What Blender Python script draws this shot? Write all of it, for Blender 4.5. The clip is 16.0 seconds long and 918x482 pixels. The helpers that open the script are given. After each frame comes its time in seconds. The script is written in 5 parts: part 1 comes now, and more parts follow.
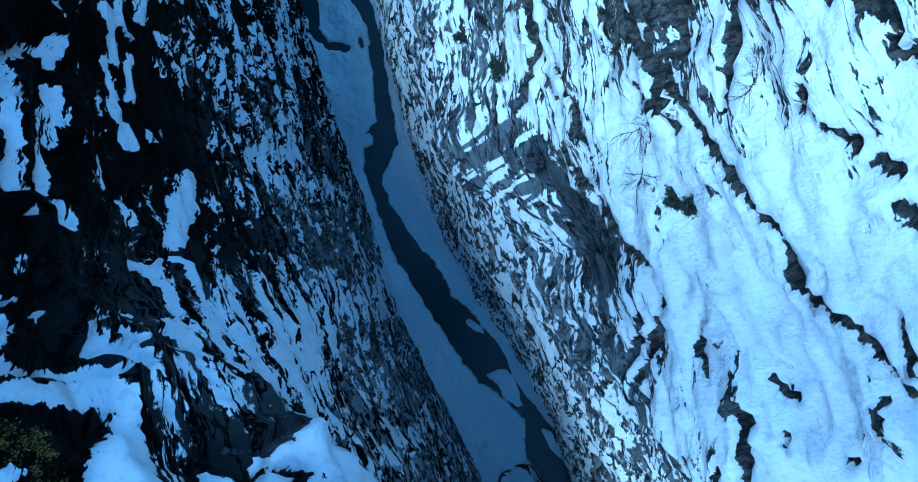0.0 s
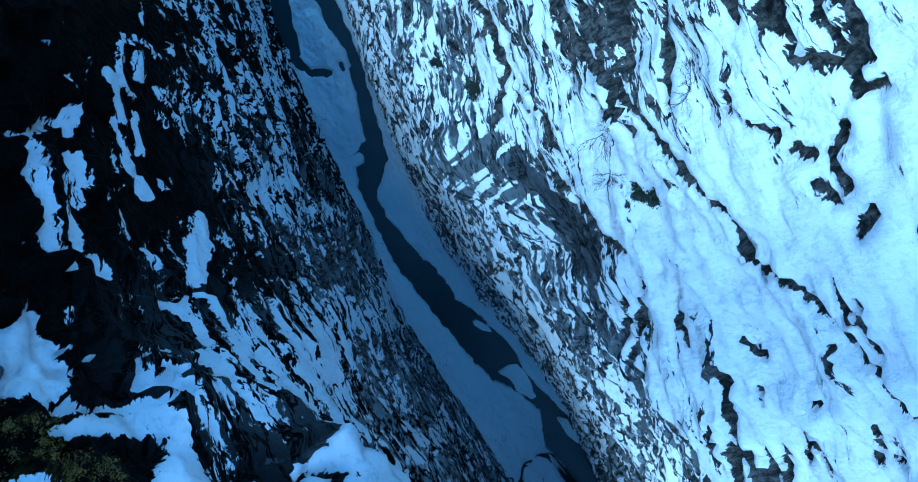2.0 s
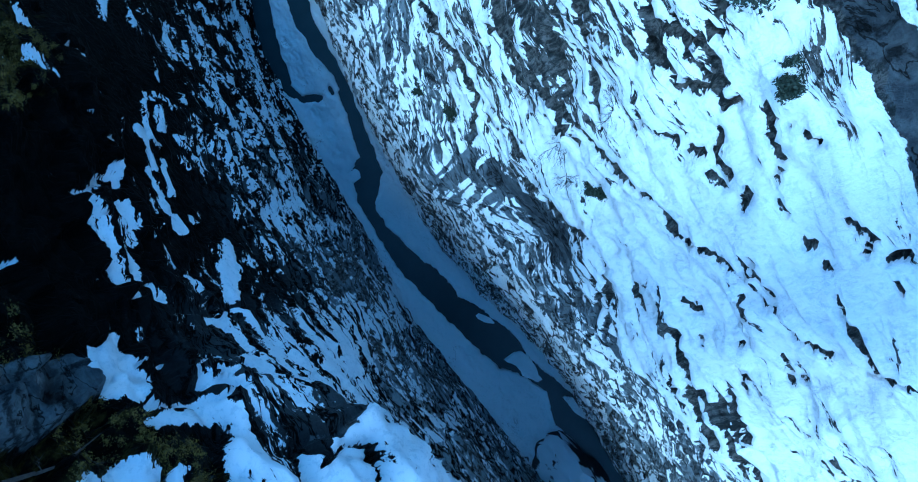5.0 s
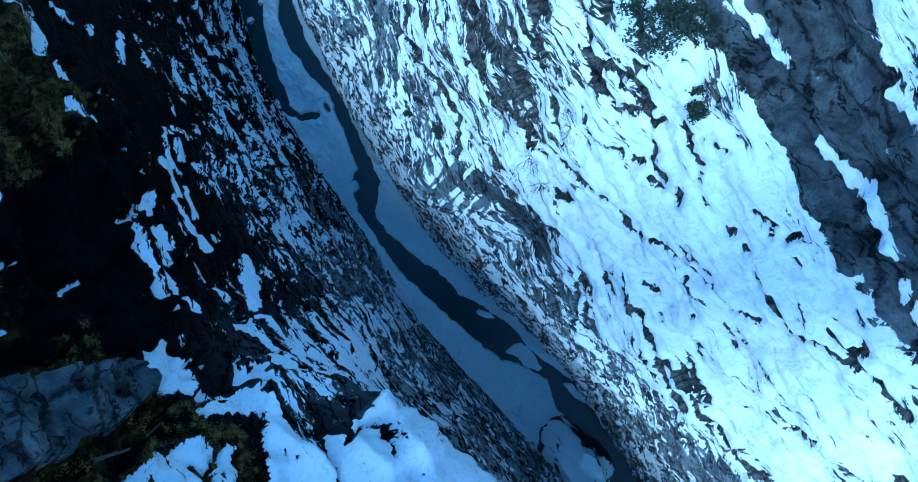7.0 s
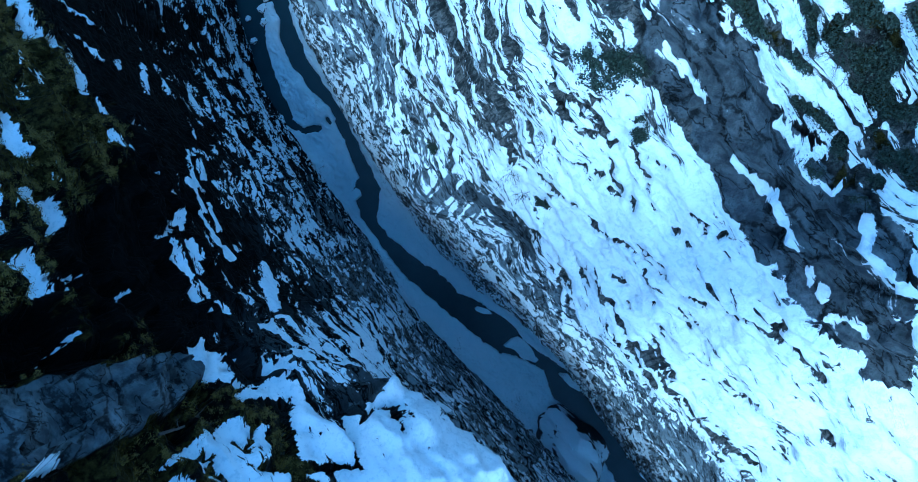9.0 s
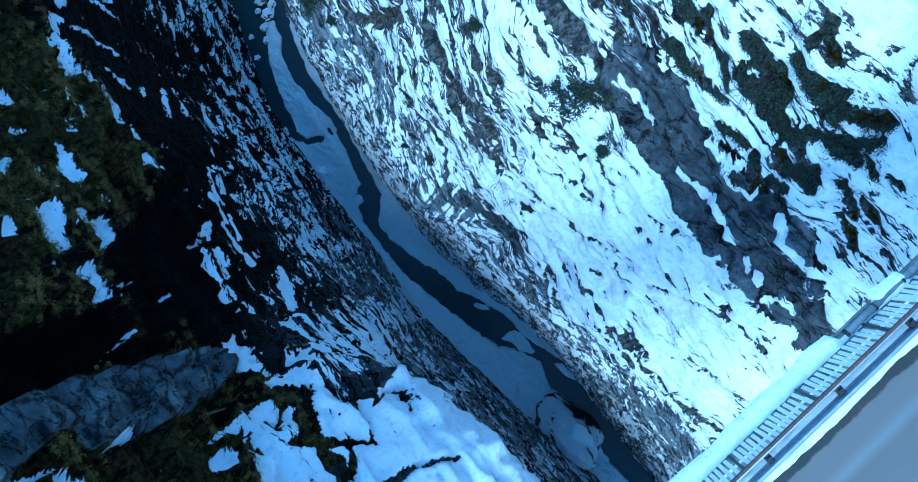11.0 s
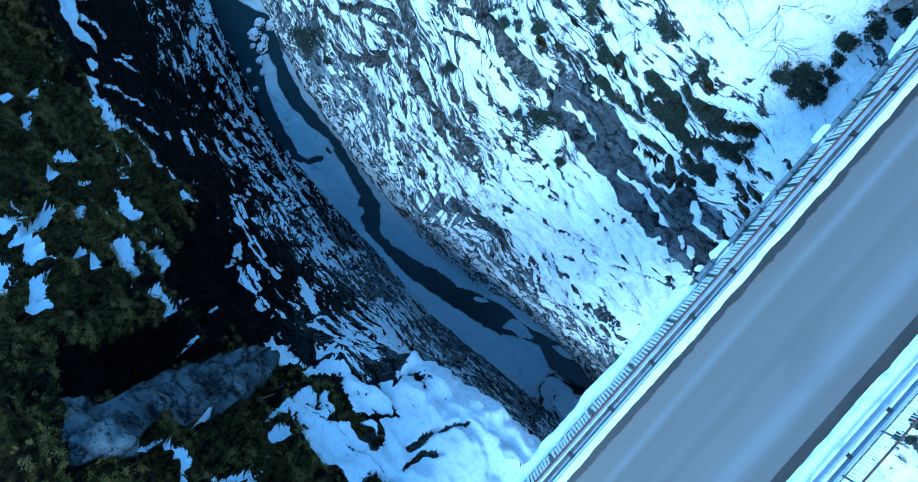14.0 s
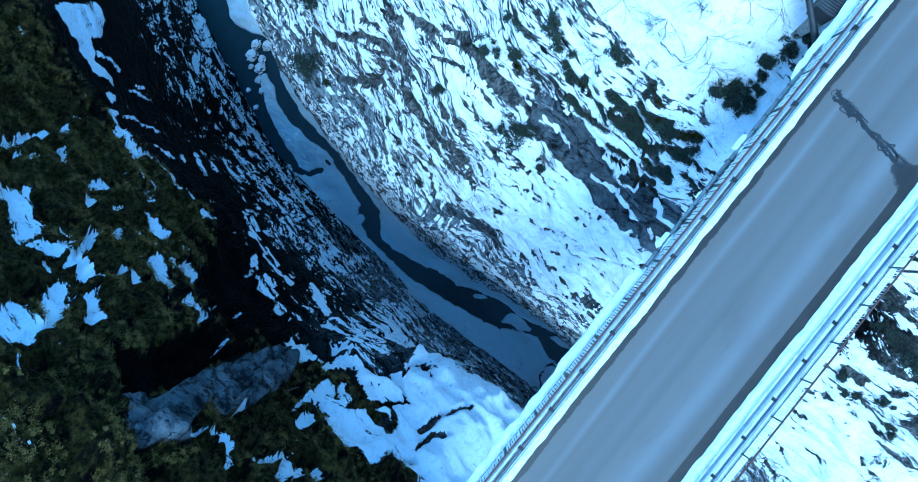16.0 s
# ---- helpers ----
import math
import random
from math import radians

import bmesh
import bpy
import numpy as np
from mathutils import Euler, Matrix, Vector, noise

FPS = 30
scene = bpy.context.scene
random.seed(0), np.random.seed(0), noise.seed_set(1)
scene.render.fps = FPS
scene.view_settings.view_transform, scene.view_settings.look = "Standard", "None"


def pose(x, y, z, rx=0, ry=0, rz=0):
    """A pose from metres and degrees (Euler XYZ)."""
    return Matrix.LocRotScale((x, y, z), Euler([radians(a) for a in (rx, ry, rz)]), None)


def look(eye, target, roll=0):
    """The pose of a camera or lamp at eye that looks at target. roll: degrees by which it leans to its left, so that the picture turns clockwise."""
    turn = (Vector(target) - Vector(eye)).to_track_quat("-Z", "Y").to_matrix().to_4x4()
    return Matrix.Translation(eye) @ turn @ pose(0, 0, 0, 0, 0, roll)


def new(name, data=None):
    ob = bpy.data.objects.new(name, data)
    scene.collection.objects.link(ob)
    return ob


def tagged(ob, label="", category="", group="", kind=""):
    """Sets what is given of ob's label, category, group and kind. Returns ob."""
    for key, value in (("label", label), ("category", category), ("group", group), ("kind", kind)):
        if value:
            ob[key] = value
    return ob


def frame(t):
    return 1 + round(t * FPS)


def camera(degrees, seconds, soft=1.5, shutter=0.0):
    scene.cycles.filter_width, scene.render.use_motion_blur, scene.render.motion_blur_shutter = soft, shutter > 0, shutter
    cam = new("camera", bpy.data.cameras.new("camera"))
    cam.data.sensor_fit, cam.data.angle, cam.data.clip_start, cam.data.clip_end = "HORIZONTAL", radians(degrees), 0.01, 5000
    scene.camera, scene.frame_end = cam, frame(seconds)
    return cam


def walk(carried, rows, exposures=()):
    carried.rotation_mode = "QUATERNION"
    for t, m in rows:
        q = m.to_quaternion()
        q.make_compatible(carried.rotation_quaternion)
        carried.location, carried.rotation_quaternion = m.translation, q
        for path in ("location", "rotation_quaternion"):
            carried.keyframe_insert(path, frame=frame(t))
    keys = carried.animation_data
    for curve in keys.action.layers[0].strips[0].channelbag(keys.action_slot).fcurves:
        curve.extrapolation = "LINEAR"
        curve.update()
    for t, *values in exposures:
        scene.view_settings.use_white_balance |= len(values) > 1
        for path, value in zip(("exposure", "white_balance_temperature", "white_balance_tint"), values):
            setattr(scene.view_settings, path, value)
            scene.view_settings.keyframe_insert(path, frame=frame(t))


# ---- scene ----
cam = camera(71.2, 16.0, 1.0)
PATH = [
    (0, -0.359, -0.126, 86.265, -0.212, -0.250, -24.641),
    (0.5, -0.228, -0.032, 87.052, -0.106, -0.269, -26.276),
    (1, -0.150, 0.034, 87.746, -0.034, -0.289, -28.002),
    (1.5, -0.102, 0.072, 88.572, 0.013, -0.306, -29.680),
    (2, -0.065, 0.084, 89.332, 0.044, -0.318, -31.098),
    (2.5, -0.027, 0.075, 90.203, 0.065, -0.324, -32.450),
    (3, 0.021, 0.046, 91.113, 0.080, -0.323, -33.411),
    (3.5, 0.083, 0.003, 92.048, 0.091, -0.317, -34.130),
    (4, 0.162, -0.049, 93.150, 0.101, -0.305, -34.890),
    (6.5, 0.751, -0.317, 99.850, 0.139, -0.224, -39.465),
    (7, 0.883, -0.351, 101.312, 0.141, -0.213, -40.140),
    (7.5, 1.011, -0.375, 102.916, 0.140, -0.207, -40.844),
    (8, 1.132, -0.390, 104.432, 0.136, -0.206, -41.275),
    (8.5, 1.243, -0.396, 106.061, 0.129, -0.210, -41.621),
    (9, 1.343, -0.396, 107.538, 0.118, -0.220, -41.894),
    (11.5, 1.684, -0.380, 115.492, 0.048, -0.331, -44.283),
    (12, 1.731, -0.393, 117.109, 0.039, -0.359, -45.130),
    (12.5, 1.778, -0.417, 118.838, 0.035, -0.386, -45.957),
    (13, 1.825, -0.450, 120.448, 0.036, -0.413, -46.704),
    (13.5, 1.876, -0.491, 122.008, 0.042, -0.440, -47.452),
    (14, 1.929, -0.536, 123.724, 0.054, -0.466, -48.409),
    (14.5, 1.983, -0.579, 125.342, 0.069, -0.494, -49.145),
    (15, 2.035, -0.609, 127.089, 0.085, -0.527, -49.982),
    (15.5, 2.078, -0.613, 128.669, 0.097, -0.568, -50.678),
    (16, 2.101, -0.574, 130.218, 0.099, -0.623, -51.331),
]
walk(cam, [(t, pose(x, y, z, rx, ry, rz)) for t, x, y, z, rx, ry, rz in PATH], [(0, 2.0, 3900, -14), (16, 2.03, 3900, -14)])

# ---------------- light ----------------
world = bpy.data.worlds.new("sky")
scene.world = world
world.use_nodes = True
wn = world.node_tree
sky = wn.nodes.new("ShaderNodeTexSky")
sky.sky_type = "NISHITA"
sky.sun_disc = False
sky.sun_elevation, sky.sun_rotation = radians(40), radians(250)
wn.links.new(sky.outputs["Color"], wn.nodes["Background"].inputs["Color"])
wn.nodes["Background"].inputs["Strength"].default_value = 0.12

sun = new("sun", bpy.data.lights.new("sun", "SUN"))
sun.data.energy, sun.data.angle, sun.data.color = 0.8, radians(25), (1.0, 0.95, 0.88)
sun.matrix_world = look((-39, -15, 160), (0, 0, 60))


# ---------------- noise on arrays ----------------
def hashed(ix, iy, seed):
    h = (ix.astype(np.int64) * 374761393 + iy.astype(np.int64) * 668265263 + seed * 1442695041) & 0xFFFFFFFF
    h = ((h ^ (h >> 13)) * 1274126177) & 0xFFFFFFFF
    return ((h ^ (h >> 16)) & 0xFFFFFF) / 0xFFFFFF


def vnoise(x, y, seed=0):
    """Smooth noise from 0 to 1."""
    x, y = np.broadcast_arrays(np.asarray(x, float), np.asarray(y, float))
    ix, iy = np.floor(x), np.floor(y)
    fx, fy = x - ix, y - iy
    fx, fy = fx * fx * (3 - 2 * fx), fy * fy * (3 - 2 * fy)
    a, b = hashed(ix, iy, seed), hashed(ix + 1, iy, seed)
    c, d = hashed(ix, iy + 1, seed), hashed(ix + 1, iy + 1, seed)
    return (a + (b - a) * fx) * (1 - fy) + (c + (d - c) * fx) * fy


def fbm(x, y, octaves=4, seed=0, rough=0.5):
    out, amp, total, f = 0.0, 1.0, 0.0, 1.0
    for k in range(octaves):
        out = out + amp * vnoise(x * f + 17.3 * k, y * f - 9.1 * k, seed + k)
        total += amp
        amp, f = amp * rough, f * 2.03
    return out / total


def smooth(a, b, x):
    t = np.clip((x - a) / (b - a), 0, 1)
    return t * t * (3 - 2 * t)


def blob(y, z, y0, z0, ry, rz):
    return np.exp(-(((y - y0) / ry) ** 2) - ((z - z0) / rz) ** 2)


# ---------------- materials ----------------
class Nodes:
    """Short forms for building a node material."""

    def __init__(self, name):
        self.mat = bpy.data.materials.new(name)
        self.mat.use_nodes = True
        self.tree = self.mat.node_tree
        self.bsdf = self.tree.nodes["Principled BSDF"]

    def node(self, kind, **inputs):
        n = self.tree.nodes.new("ShaderNode" + kind)
        for key, value in inputs.items():
            self.put(n.inputs[key.replace("_", " ")], value)
        return n

    def put(self, socket, value):
        if isinstance(value, bpy.types.NodeSocket):
            self.tree.links.new(value, socket)
        else:
            socket.default_value = value

    def attr(self, name, out="Fac"):
        n = self.node("Attribute")
        n.attribute_name = name
        return n.outputs[out]

    def coords(self):
        return self.node("TexCoord").outputs["Object"]

    def noise(self, vector, scale, stretch=(1, 1, 1), detail=6.0, rough=0.6, warp=0.0):
        m = self.node("Mapping", Vector=vector, Scale=stretch)
        return self.node("TexNoise", Vector=m.outputs[0], Scale=scale, Detail=detail, Roughness=rough, Distortion=warp).outputs["Fac"]

    def math(self, op, a, b=0.0, c=0.0, clamp=False):
        n = self.node("Math")
        n.operation, n.use_clamp = op, clamp
        for s, v in zip(n.inputs, (a, b, c)):
            self.put(s, v)
        return n.outputs[0]

    def step(self, value, low, high, to_min=0.0, to_max=1.0):
        n = self.node("MapRange", Value=value, From_Min=low, From_Max=high, To_Min=to_min, To_Max=to_max)
        n.interpolation_type = "SMOOTHSTEP"
        return n.outputs[0]

    def mix(self, fac, a, b):
        n = self.node("Mix")
        n.data_type = "RGBA"
        self.put(n.inputs[0], fac)
        self.put(n.inputs[6], a if isinstance(a, bpy.types.NodeSocket) else (*a, 1))
        self.put(n.inputs[7], b if isinstance(b, bpy.types.NodeSocket) else (*b, 1))
        return n.outputs[2]

    def blend(self, fac, a, b):
        n = self.node("Mix")
        self.put(n.inputs[0], fac)
        self.put(n.inputs[2], a)
        self.put(n.inputs[3], b)
        return n.outputs[0]

    def bump(self, height, strength, distance, normal=None):
        n = self.node("Bump", Height=height, Strength=strength, Distance=distance)
        if normal is not None:
            self.put(n.inputs["Normal"], normal)
        return n.outputs[0]

    def done(self, color, rough=0.6, normal=None, metal=0.0):
        self.put(self.bsdf.inputs["Base Color"], color if isinstance(color, bpy.types.NodeSocket) else (*color, 1))
        self.put(self.bsdf.inputs["Roughness"], rough)
        self.put(self.bsdf.inputs["Metallic"], metal)
        if normal is not None:
            self.put(self.bsdf.inputs["Normal"], normal)
        return self.mat


def mountain_material():
    """Layered dark rock with moss, under snow that holds where 'cover' is high."""
    n = Nodes("layered_rock_and_snow")
    grain = n.attr("grain", "Vector")
    cover, moss = n.attr("cover"), n.attr("moss")
    place = n.coords()
    fine = n.noise(grain, 1.0, (0.42, 1.8, 1), 8, 0.67, 0.4)
    streak = n.noise(grain, 1.0, (0.13, 0.8, 1), 5, 0.55, 0.4)
    mid = n.noise(grain, 1.0, (0.13, 0.3, 1), 4, 0.6, 0.5)
    level = n.math("ADD", cover, n.math("MULTIPLY_ADD", fine, 1.9, -0.95))
    level = n.math("ADD", level, n.math("MULTIPLY_ADD", streak, 1.1, -0.55))
    level = n.math("ADD", level, n.math("MULTIPLY_ADD", mid, 0.8, -0.4))
    barred = n.noise(grain, 1.0, (1.9, 0.35, 1), 3, 0.5, 0.2)
    level = n.math("ADD", level, n.math("MULTIPLY", n.attr("bars"), n.math("MULTIPLY_ADD", barred, 6.0, -3.0)))
    crumb = n.noise(place, 3.0, (1, 1, 0.4), 4, 0.6)
    level = n.math("ADD", level, n.math("MULTIPLY_ADD", crumb, 0.4, -0.2))
    seam = n.noise(grain, 1.0, (0.16, 1.1, 1), 6, 0.58, 0.5)
    seam2 = n.noise(grain, 1.0, (0.35, 2.4, 1), 6, 0.58, 0.3)
    thin = n.step(n.math("ABSOLUTE", n.math("SUBTRACT", seam, 0.5)), 0.008, 0.034, 1.0, 0.0)
    thin2 = n.step(n.math("ABSOLUTE", n.math("SUBTRACT", seam2, 0.5)), 0.008, 0.04, 1.0, 0.0)
    lines = n.attr("lines")
    level = n.math("SUBTRACT", level, n.math("MULTIPLY", n.math("MULTIPLY", thin, lines), n.step(mid, 0.35, 0.6, 0.2, 1.0)))
    level = n.math("SUBTRACT", level, n.math("MULTIPLY", n.math("MULTIPLY", thin2, lines), n.step(mid, 0.62, 0.42, 0.2, 0.9)))
    snow = n.step(level, 0.47, 0.53)
    # rock
    band = n.noise(grain, 1.0, (3.0, 5.0, 1), 9, 0.74, 0.3)
    bare = n.attr("bare")
    pits = n.noise(place, 3.5, (1, 1, 1), 10, 0.72)
    cell = n.node("TexVoronoi", Vector=n.node("Mapping", Vector=place, Scale=(0.35, 0.22, 0.6)).outputs[0], Scale=1.0)
    cell.feature = "DISTANCE_TO_EDGE"
    crack = n.step(n.math("ADD", cell.outputs["Distance"], n.math("MULTIPLY_ADD", pits, 0.3, -0.15)), 0.0, 0.07)
    rock = n.mix(n.step(band, 0.42, 0.6), (0.04, 0.046, 0.047), (0.21, 0.205, 0.195))
    rock = n.mix(n.step(pits, 0.5, 0.6, 0.0, 0.75), rock, (0.03, 0.03, 0.031))
    # near-black rock: dark stone, with the west cliff's shade painted into its colour
    wet_dark = n.math("ADD", n.attr("rock_dark"), n.math("MULTIPLY_ADD", n.noise(grain, 0.22, (1, 1, 1), 4, 0.5), 1.2, -0.6))
    rock = n.mix(n.step(wet_dark, 0.35, 0.65), rock, n.mix(n.math("MULTIPLY", n.step(band, 0.42, 0.7), n.step(pits, 0.35, 0.65)), (0.0008, 0.0008, 0.001), (0.009, 0.01, 0.012)))
    broken = n.step(n.noise(place, 0.35, (1, 1, 1), 3, 0.5), 0.5, 0.65, 0.0, 0.9)
    rock = n.mix(n.math("MULTIPLY", broken, n.math("SUBTRACT", 1.0, crack)), rock, (0.008, 0.008, 0.008))
    slate = n.mix(n.step(n.noise(place, 0.9, (1, 0.6, 1), 9, 0.68, 0.4), 0.36, 0.66), (0.09, 0.1, 0.115), (0.3, 0.325, 0.35))
    slate = n.mix(n.step(pits, 0.55, 0.68, 0.0, 0.6), slate, (0.05, 0.05, 0.05))
    block = n.node("TexVoronoi", Vector=n.node("Mapping", Vector=place, Scale=(0.35, 0.22, 0.6)).outputs[0], Scale=1.0)
    slate = n.mix(n.math("MULTIPLY", block.outputs["Color"], 0.65), slate, (0.045, 0.052, 0.06))
    slate = n.mix(n.math("MULTIPLY_ADD", crack, -0.8, 0.8), slate, (0.006, 0.006, 0.007))
    vein = n.noise(place, 0.55, (1.6, 0.5, 0.8), 5, 0.55, 0.3)
    cleft = n.step(n.math("ABSOLUTE", n.math("SUBTRACT", vein, 0.5)), 0.002, 0.016)
    slate = n.mix(n.math("MULTIPLY_ADD", cleft, -0.85, 0.85), slate, (0.006, 0.006, 0.006))
    rock = n.mix(n.step(n.math("ADD", bare, n.math("MULTIPLY_ADD", pits, 0.8, -0.4)), 0.42, 0.58), rock, slate)
    green = n.mix(n.step(n.noise(place, 2.6, (1, 1, 1), 9, 0.7), 0.35, 0.7), (0.002, 0.0025, 0.001), (0.07, 0.058, 0.014))
    growth = n.math("ADD", moss, n.math("MULTIPLY_ADD", n.noise(grain, 0.9, (1, 1.3, 1), 8, 0.65), 1.6, -0.8))
    ground = n.mix(n.step(growth, 0.45, 0.6), rock, green)
    # frosted low rock; the canyon's haze is painted in with its pale blue
    dust = n.math("MULTIPLY", n.attr("frost_haze"), n.step(n.noise(grain, 1.0, (0.6, 2.0, 1), 6, 0.6, 0.4), 0.3, 0.46))
    dust = n.math("MULTIPLY", dust, n.math("SUBTRACT", 1.0, n.math("MAXIMUM", thin, thin2)))
    ground = n.mix(dust, ground, n.mix(pits, (0.3, 0.34, 0.38), (0.5, 0.55, 0.6)))
    # snow
    lumps = n.noise(place, 2.2, (1, 1, 1), 7, 0.68)
    drift = n.noise(grain, 0.7, (1, 1, 1), 7, 0.6)
    white = n.mix(drift, (0.74, 0.77, 0.8), (0.87, 0.88, 0.88))
    dusty = n.noise(grain, 9.0, (1, 1, 1), 4, 0.7)
    white = n.mix(n.step(dusty, 0.64, 0.78, 0, 0.4), white, (0.3, 0.29, 0.26))
    white = n.mix(n.step(lumps, 0.5, 0.36, 0.0, 0.45), white, (0.5, 0.56, 0.6))
    rough = n.blend(snow, n.blend(n.step(wet_dark, 0.35, 0.65), 0.85, 0.55), 0.65)
    n.put(n.bsdf.inputs["Specular IOR Level"], n.blend(snow, 0.05, 0.35))
    low = n.bump(n.math("ADD", n.math("ADD", band, pits), n.math("MULTIPLY", crack, n.math("MULTIPLY", broken, 0.8))), 1.0, 0.5)
    height = n.math("ADD", n.math("MULTIPLY", n.step(level, 0.44, 0.75), 0.7), n.math("MULTIPLY", drift, 1.2))
    height = n.math("ADD", height, n.math("MULTIPLY", lumps, 0.9))
    high = n.bump(height, 0.6, 0.45)
    # snow normals are tipped upward to brighten it, as level heaps on ledges would
    tipped_normal = n.node("Mix")
    tipped_normal.data_type = "VECTOR"
    n.put(tipped_normal.inputs[0], n.attr("ledge"))
    n.put(tipped_normal.inputs[4], high)
    n.put(tipped_normal.inputs[5], (0.0, 0.0, 1.0))
    high = n.node("VectorMath", Vector=tipped_normal.outputs[1])
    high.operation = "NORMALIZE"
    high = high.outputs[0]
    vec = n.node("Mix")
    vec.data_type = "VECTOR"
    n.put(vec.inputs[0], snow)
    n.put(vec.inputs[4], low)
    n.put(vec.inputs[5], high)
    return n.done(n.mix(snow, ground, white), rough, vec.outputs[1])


def snow_material(name="packed_snow", dirt=0.15, seams=False):
    n = Nodes(name)
    p = n.coords()
    a, b = n.noise(p, 0.5, (1, 1, 1), 7, 0.6), n.noise(p, 2.6, (1, 1, 1), 7, 0.68)
    c = n.mix(a, (0.68, 0.74, 0.77), (0.84, 0.87, 0.88)) if seams else n.mix(a, (0.74, 0.77, 0.8), (0.88, 0.89, 0.89))
    c = n.mix(n.step(b, 0.62, 0.8, 0, dirt), c, (0.25, 0.24, 0.22))
    if seams:
        vein = n.noise(p, 0.33, (1, 0.45, 1), 7, 0.62, 0.6)
        thin = n.step(n.math("ABSOLUTE", n.math("SUBTRACT", vein, 0.5)), 0.001, 0.008, 1.0, 0.0)
        thin = n.math("MULTIPLY", thin, n.step(n.noise(p, 0.12, (1, 1, 1), 3), 0.5, 0.62, 0.0, 0.75))
        c = n.mix(thin, c, (0.03, 0.045, 0.055))
        c = n.mix(n.step(n.noise(p, 0.09, (1.6, 0.5, 1), 4, 0.5), 0.42, 0.66, 0.0, 0.4), c, (0.5, 0.6, 0.66))
    return n.done(c, 0.6, n.bump(n.math("ADD", a, n.math("MULTIPLY", b, 0.7)), 0.9, 0.35))


def water_material():
    n = Nodes("river_water")
    p = n.coords()
    n.bsdf.inputs["IOR"].default_value = 1.33
    c = n.mix(n.noise(p, 0.3, (1, 1, 1), 3), (0.012, 0.022, 0.026), (0.026, 0.04, 0.044))
    n.bsdf.inputs["Specular IOR Level"].default_value = 0.45
    return n.done(c, 0.25, n.bump(n.noise(p, 2.0, (1, 0.4, 1), 4), 0.3, 0.1))


def asphalt_material():
    n = Nodes("wet_worn_asphalt")
    p = n.coords()
    lanes = n.noise(p, 1.0, (0.012, 0.6, 1), 3, 0.5)
    patch = n.noise(p, 0.35, (0.5, 1.6, 1), 6, 0.6)
    grit = n.noise(p, 60.0, (1, 1, 1), 3, 0.7)
    # pale wheel tracks: wear, with the wet road's sky sheen painted in
    worn = n.math("MULTIPLY", n.attr("track"), n.step(n.noise(p, 0.25, (0.25, 1.5, 1), 5, 0.6), 0.3, 0.6, 0.35, 1.0))
    c = n.mix(n.step(lanes, 0.35, 0.75, 0.0, 0.6), (0.105, 0.094, 0.083), (0.135, 0.125, 0.112))
    c = n.mix(n.math("MULTIPLY", worn, 0.75, clamp=True), c, (0.185, 0.185, 0.188))
    c = n.mix(n.step(patch, 0.5, 0.75, 0, 0.35), c, (0.08, 0.07, 0.06))
    c = n.mix(n.math("MULTIPLY", grit, 0.35), c, (0.05, 0.05, 0.05))
    wet_dark = n.attr("wet_dark")
    edge = n.step(n.math("ADD", wet_dark, n.math("MULTIPLY_ADD", n.noise(p, 1.4, (1, 1, 1), 6, 0.65), 0.8, -0.4)), 0.42, 0.6)
    n.put(n.bsdf.inputs["Specular IOR Level"], 0.25)
    c = n.mix(n.math("MULTIPLY", edge, 0.92), c, n.mix(n.noise(p, 1.1, (0.5, 1, 1), 5, 0.65), (0.006, 0.006, 0.006), (0.04, 0.034, 0.028)))
    r = n.blend(edge, n.step(lanes, 0.35, 0.68, 0.75, 0.5), 0.45)
    return n.done(c, r, n.bump(grit, 0.25, 0.01))


def plain(name, color, rough=0.6, metal=0.0, vary=0.25, scale=8.0, bump=0.15, other=None):
    n = Nodes(name)
    p = n.coords()
    a, b = n.noise(p, scale, (1, 1, 1), 7, 0.65), n.noise(p, scale * 0.15, (1, 1, 1), 4, 0.5)
    dark = other or tuple(v * (1 - 2 * vary) for v in color)
    f = n.math("ADD", n.math("MULTIPLY", a, 0.6), n.math("MULTIPLY", b, 0.4))
    return n.done(n.mix(n.step(f, 0.4, 0.62), dark, color), rough, n.bump(a, bump, 0.02), metal)


MOUNTAIN = mountain_material()
SNOW = snow_material()
ICE = snow_material("river_ice_under_snow", 0.35, True)
WATER = water_material()
ASPHALT = asphalt_material()
CONCRETE = plain("weathered_concrete", (0.3, 0.29, 0.27), 0.85, 0, 0.25, 4)
GALVANISED = plain("galvanised_steel", (0.42, 0.44, 0.46), 0.45, 0.7, 0.12, 6, 0.05)
RUST = plain("rusty_painted_steel", (0.1, 0.045, 0.03), 0.8, 0.1, 0.3, 14, 0.2, (0.04, 0.028, 0.024))
BALUSTER = plain("grey_green_painted_steel", (0.1, 0.14, 0.13), 0.6, 0.3, 0.3, 20, 0.1)
PIPE = plain("dull_zinc_pipe", (0.23, 0.25, 0.26), 0.5, 0.5, 0.2, 5, 0.05)
TAR = plain("black_joint_sealant", (0.016, 0.015, 0.015), 0.55, 0, 0.3, 12, 0.3)
DARK_STEEL = plain("dark_steel", (0.04, 0.04, 0.042), 0.6, 0.5, 0.2, 9)


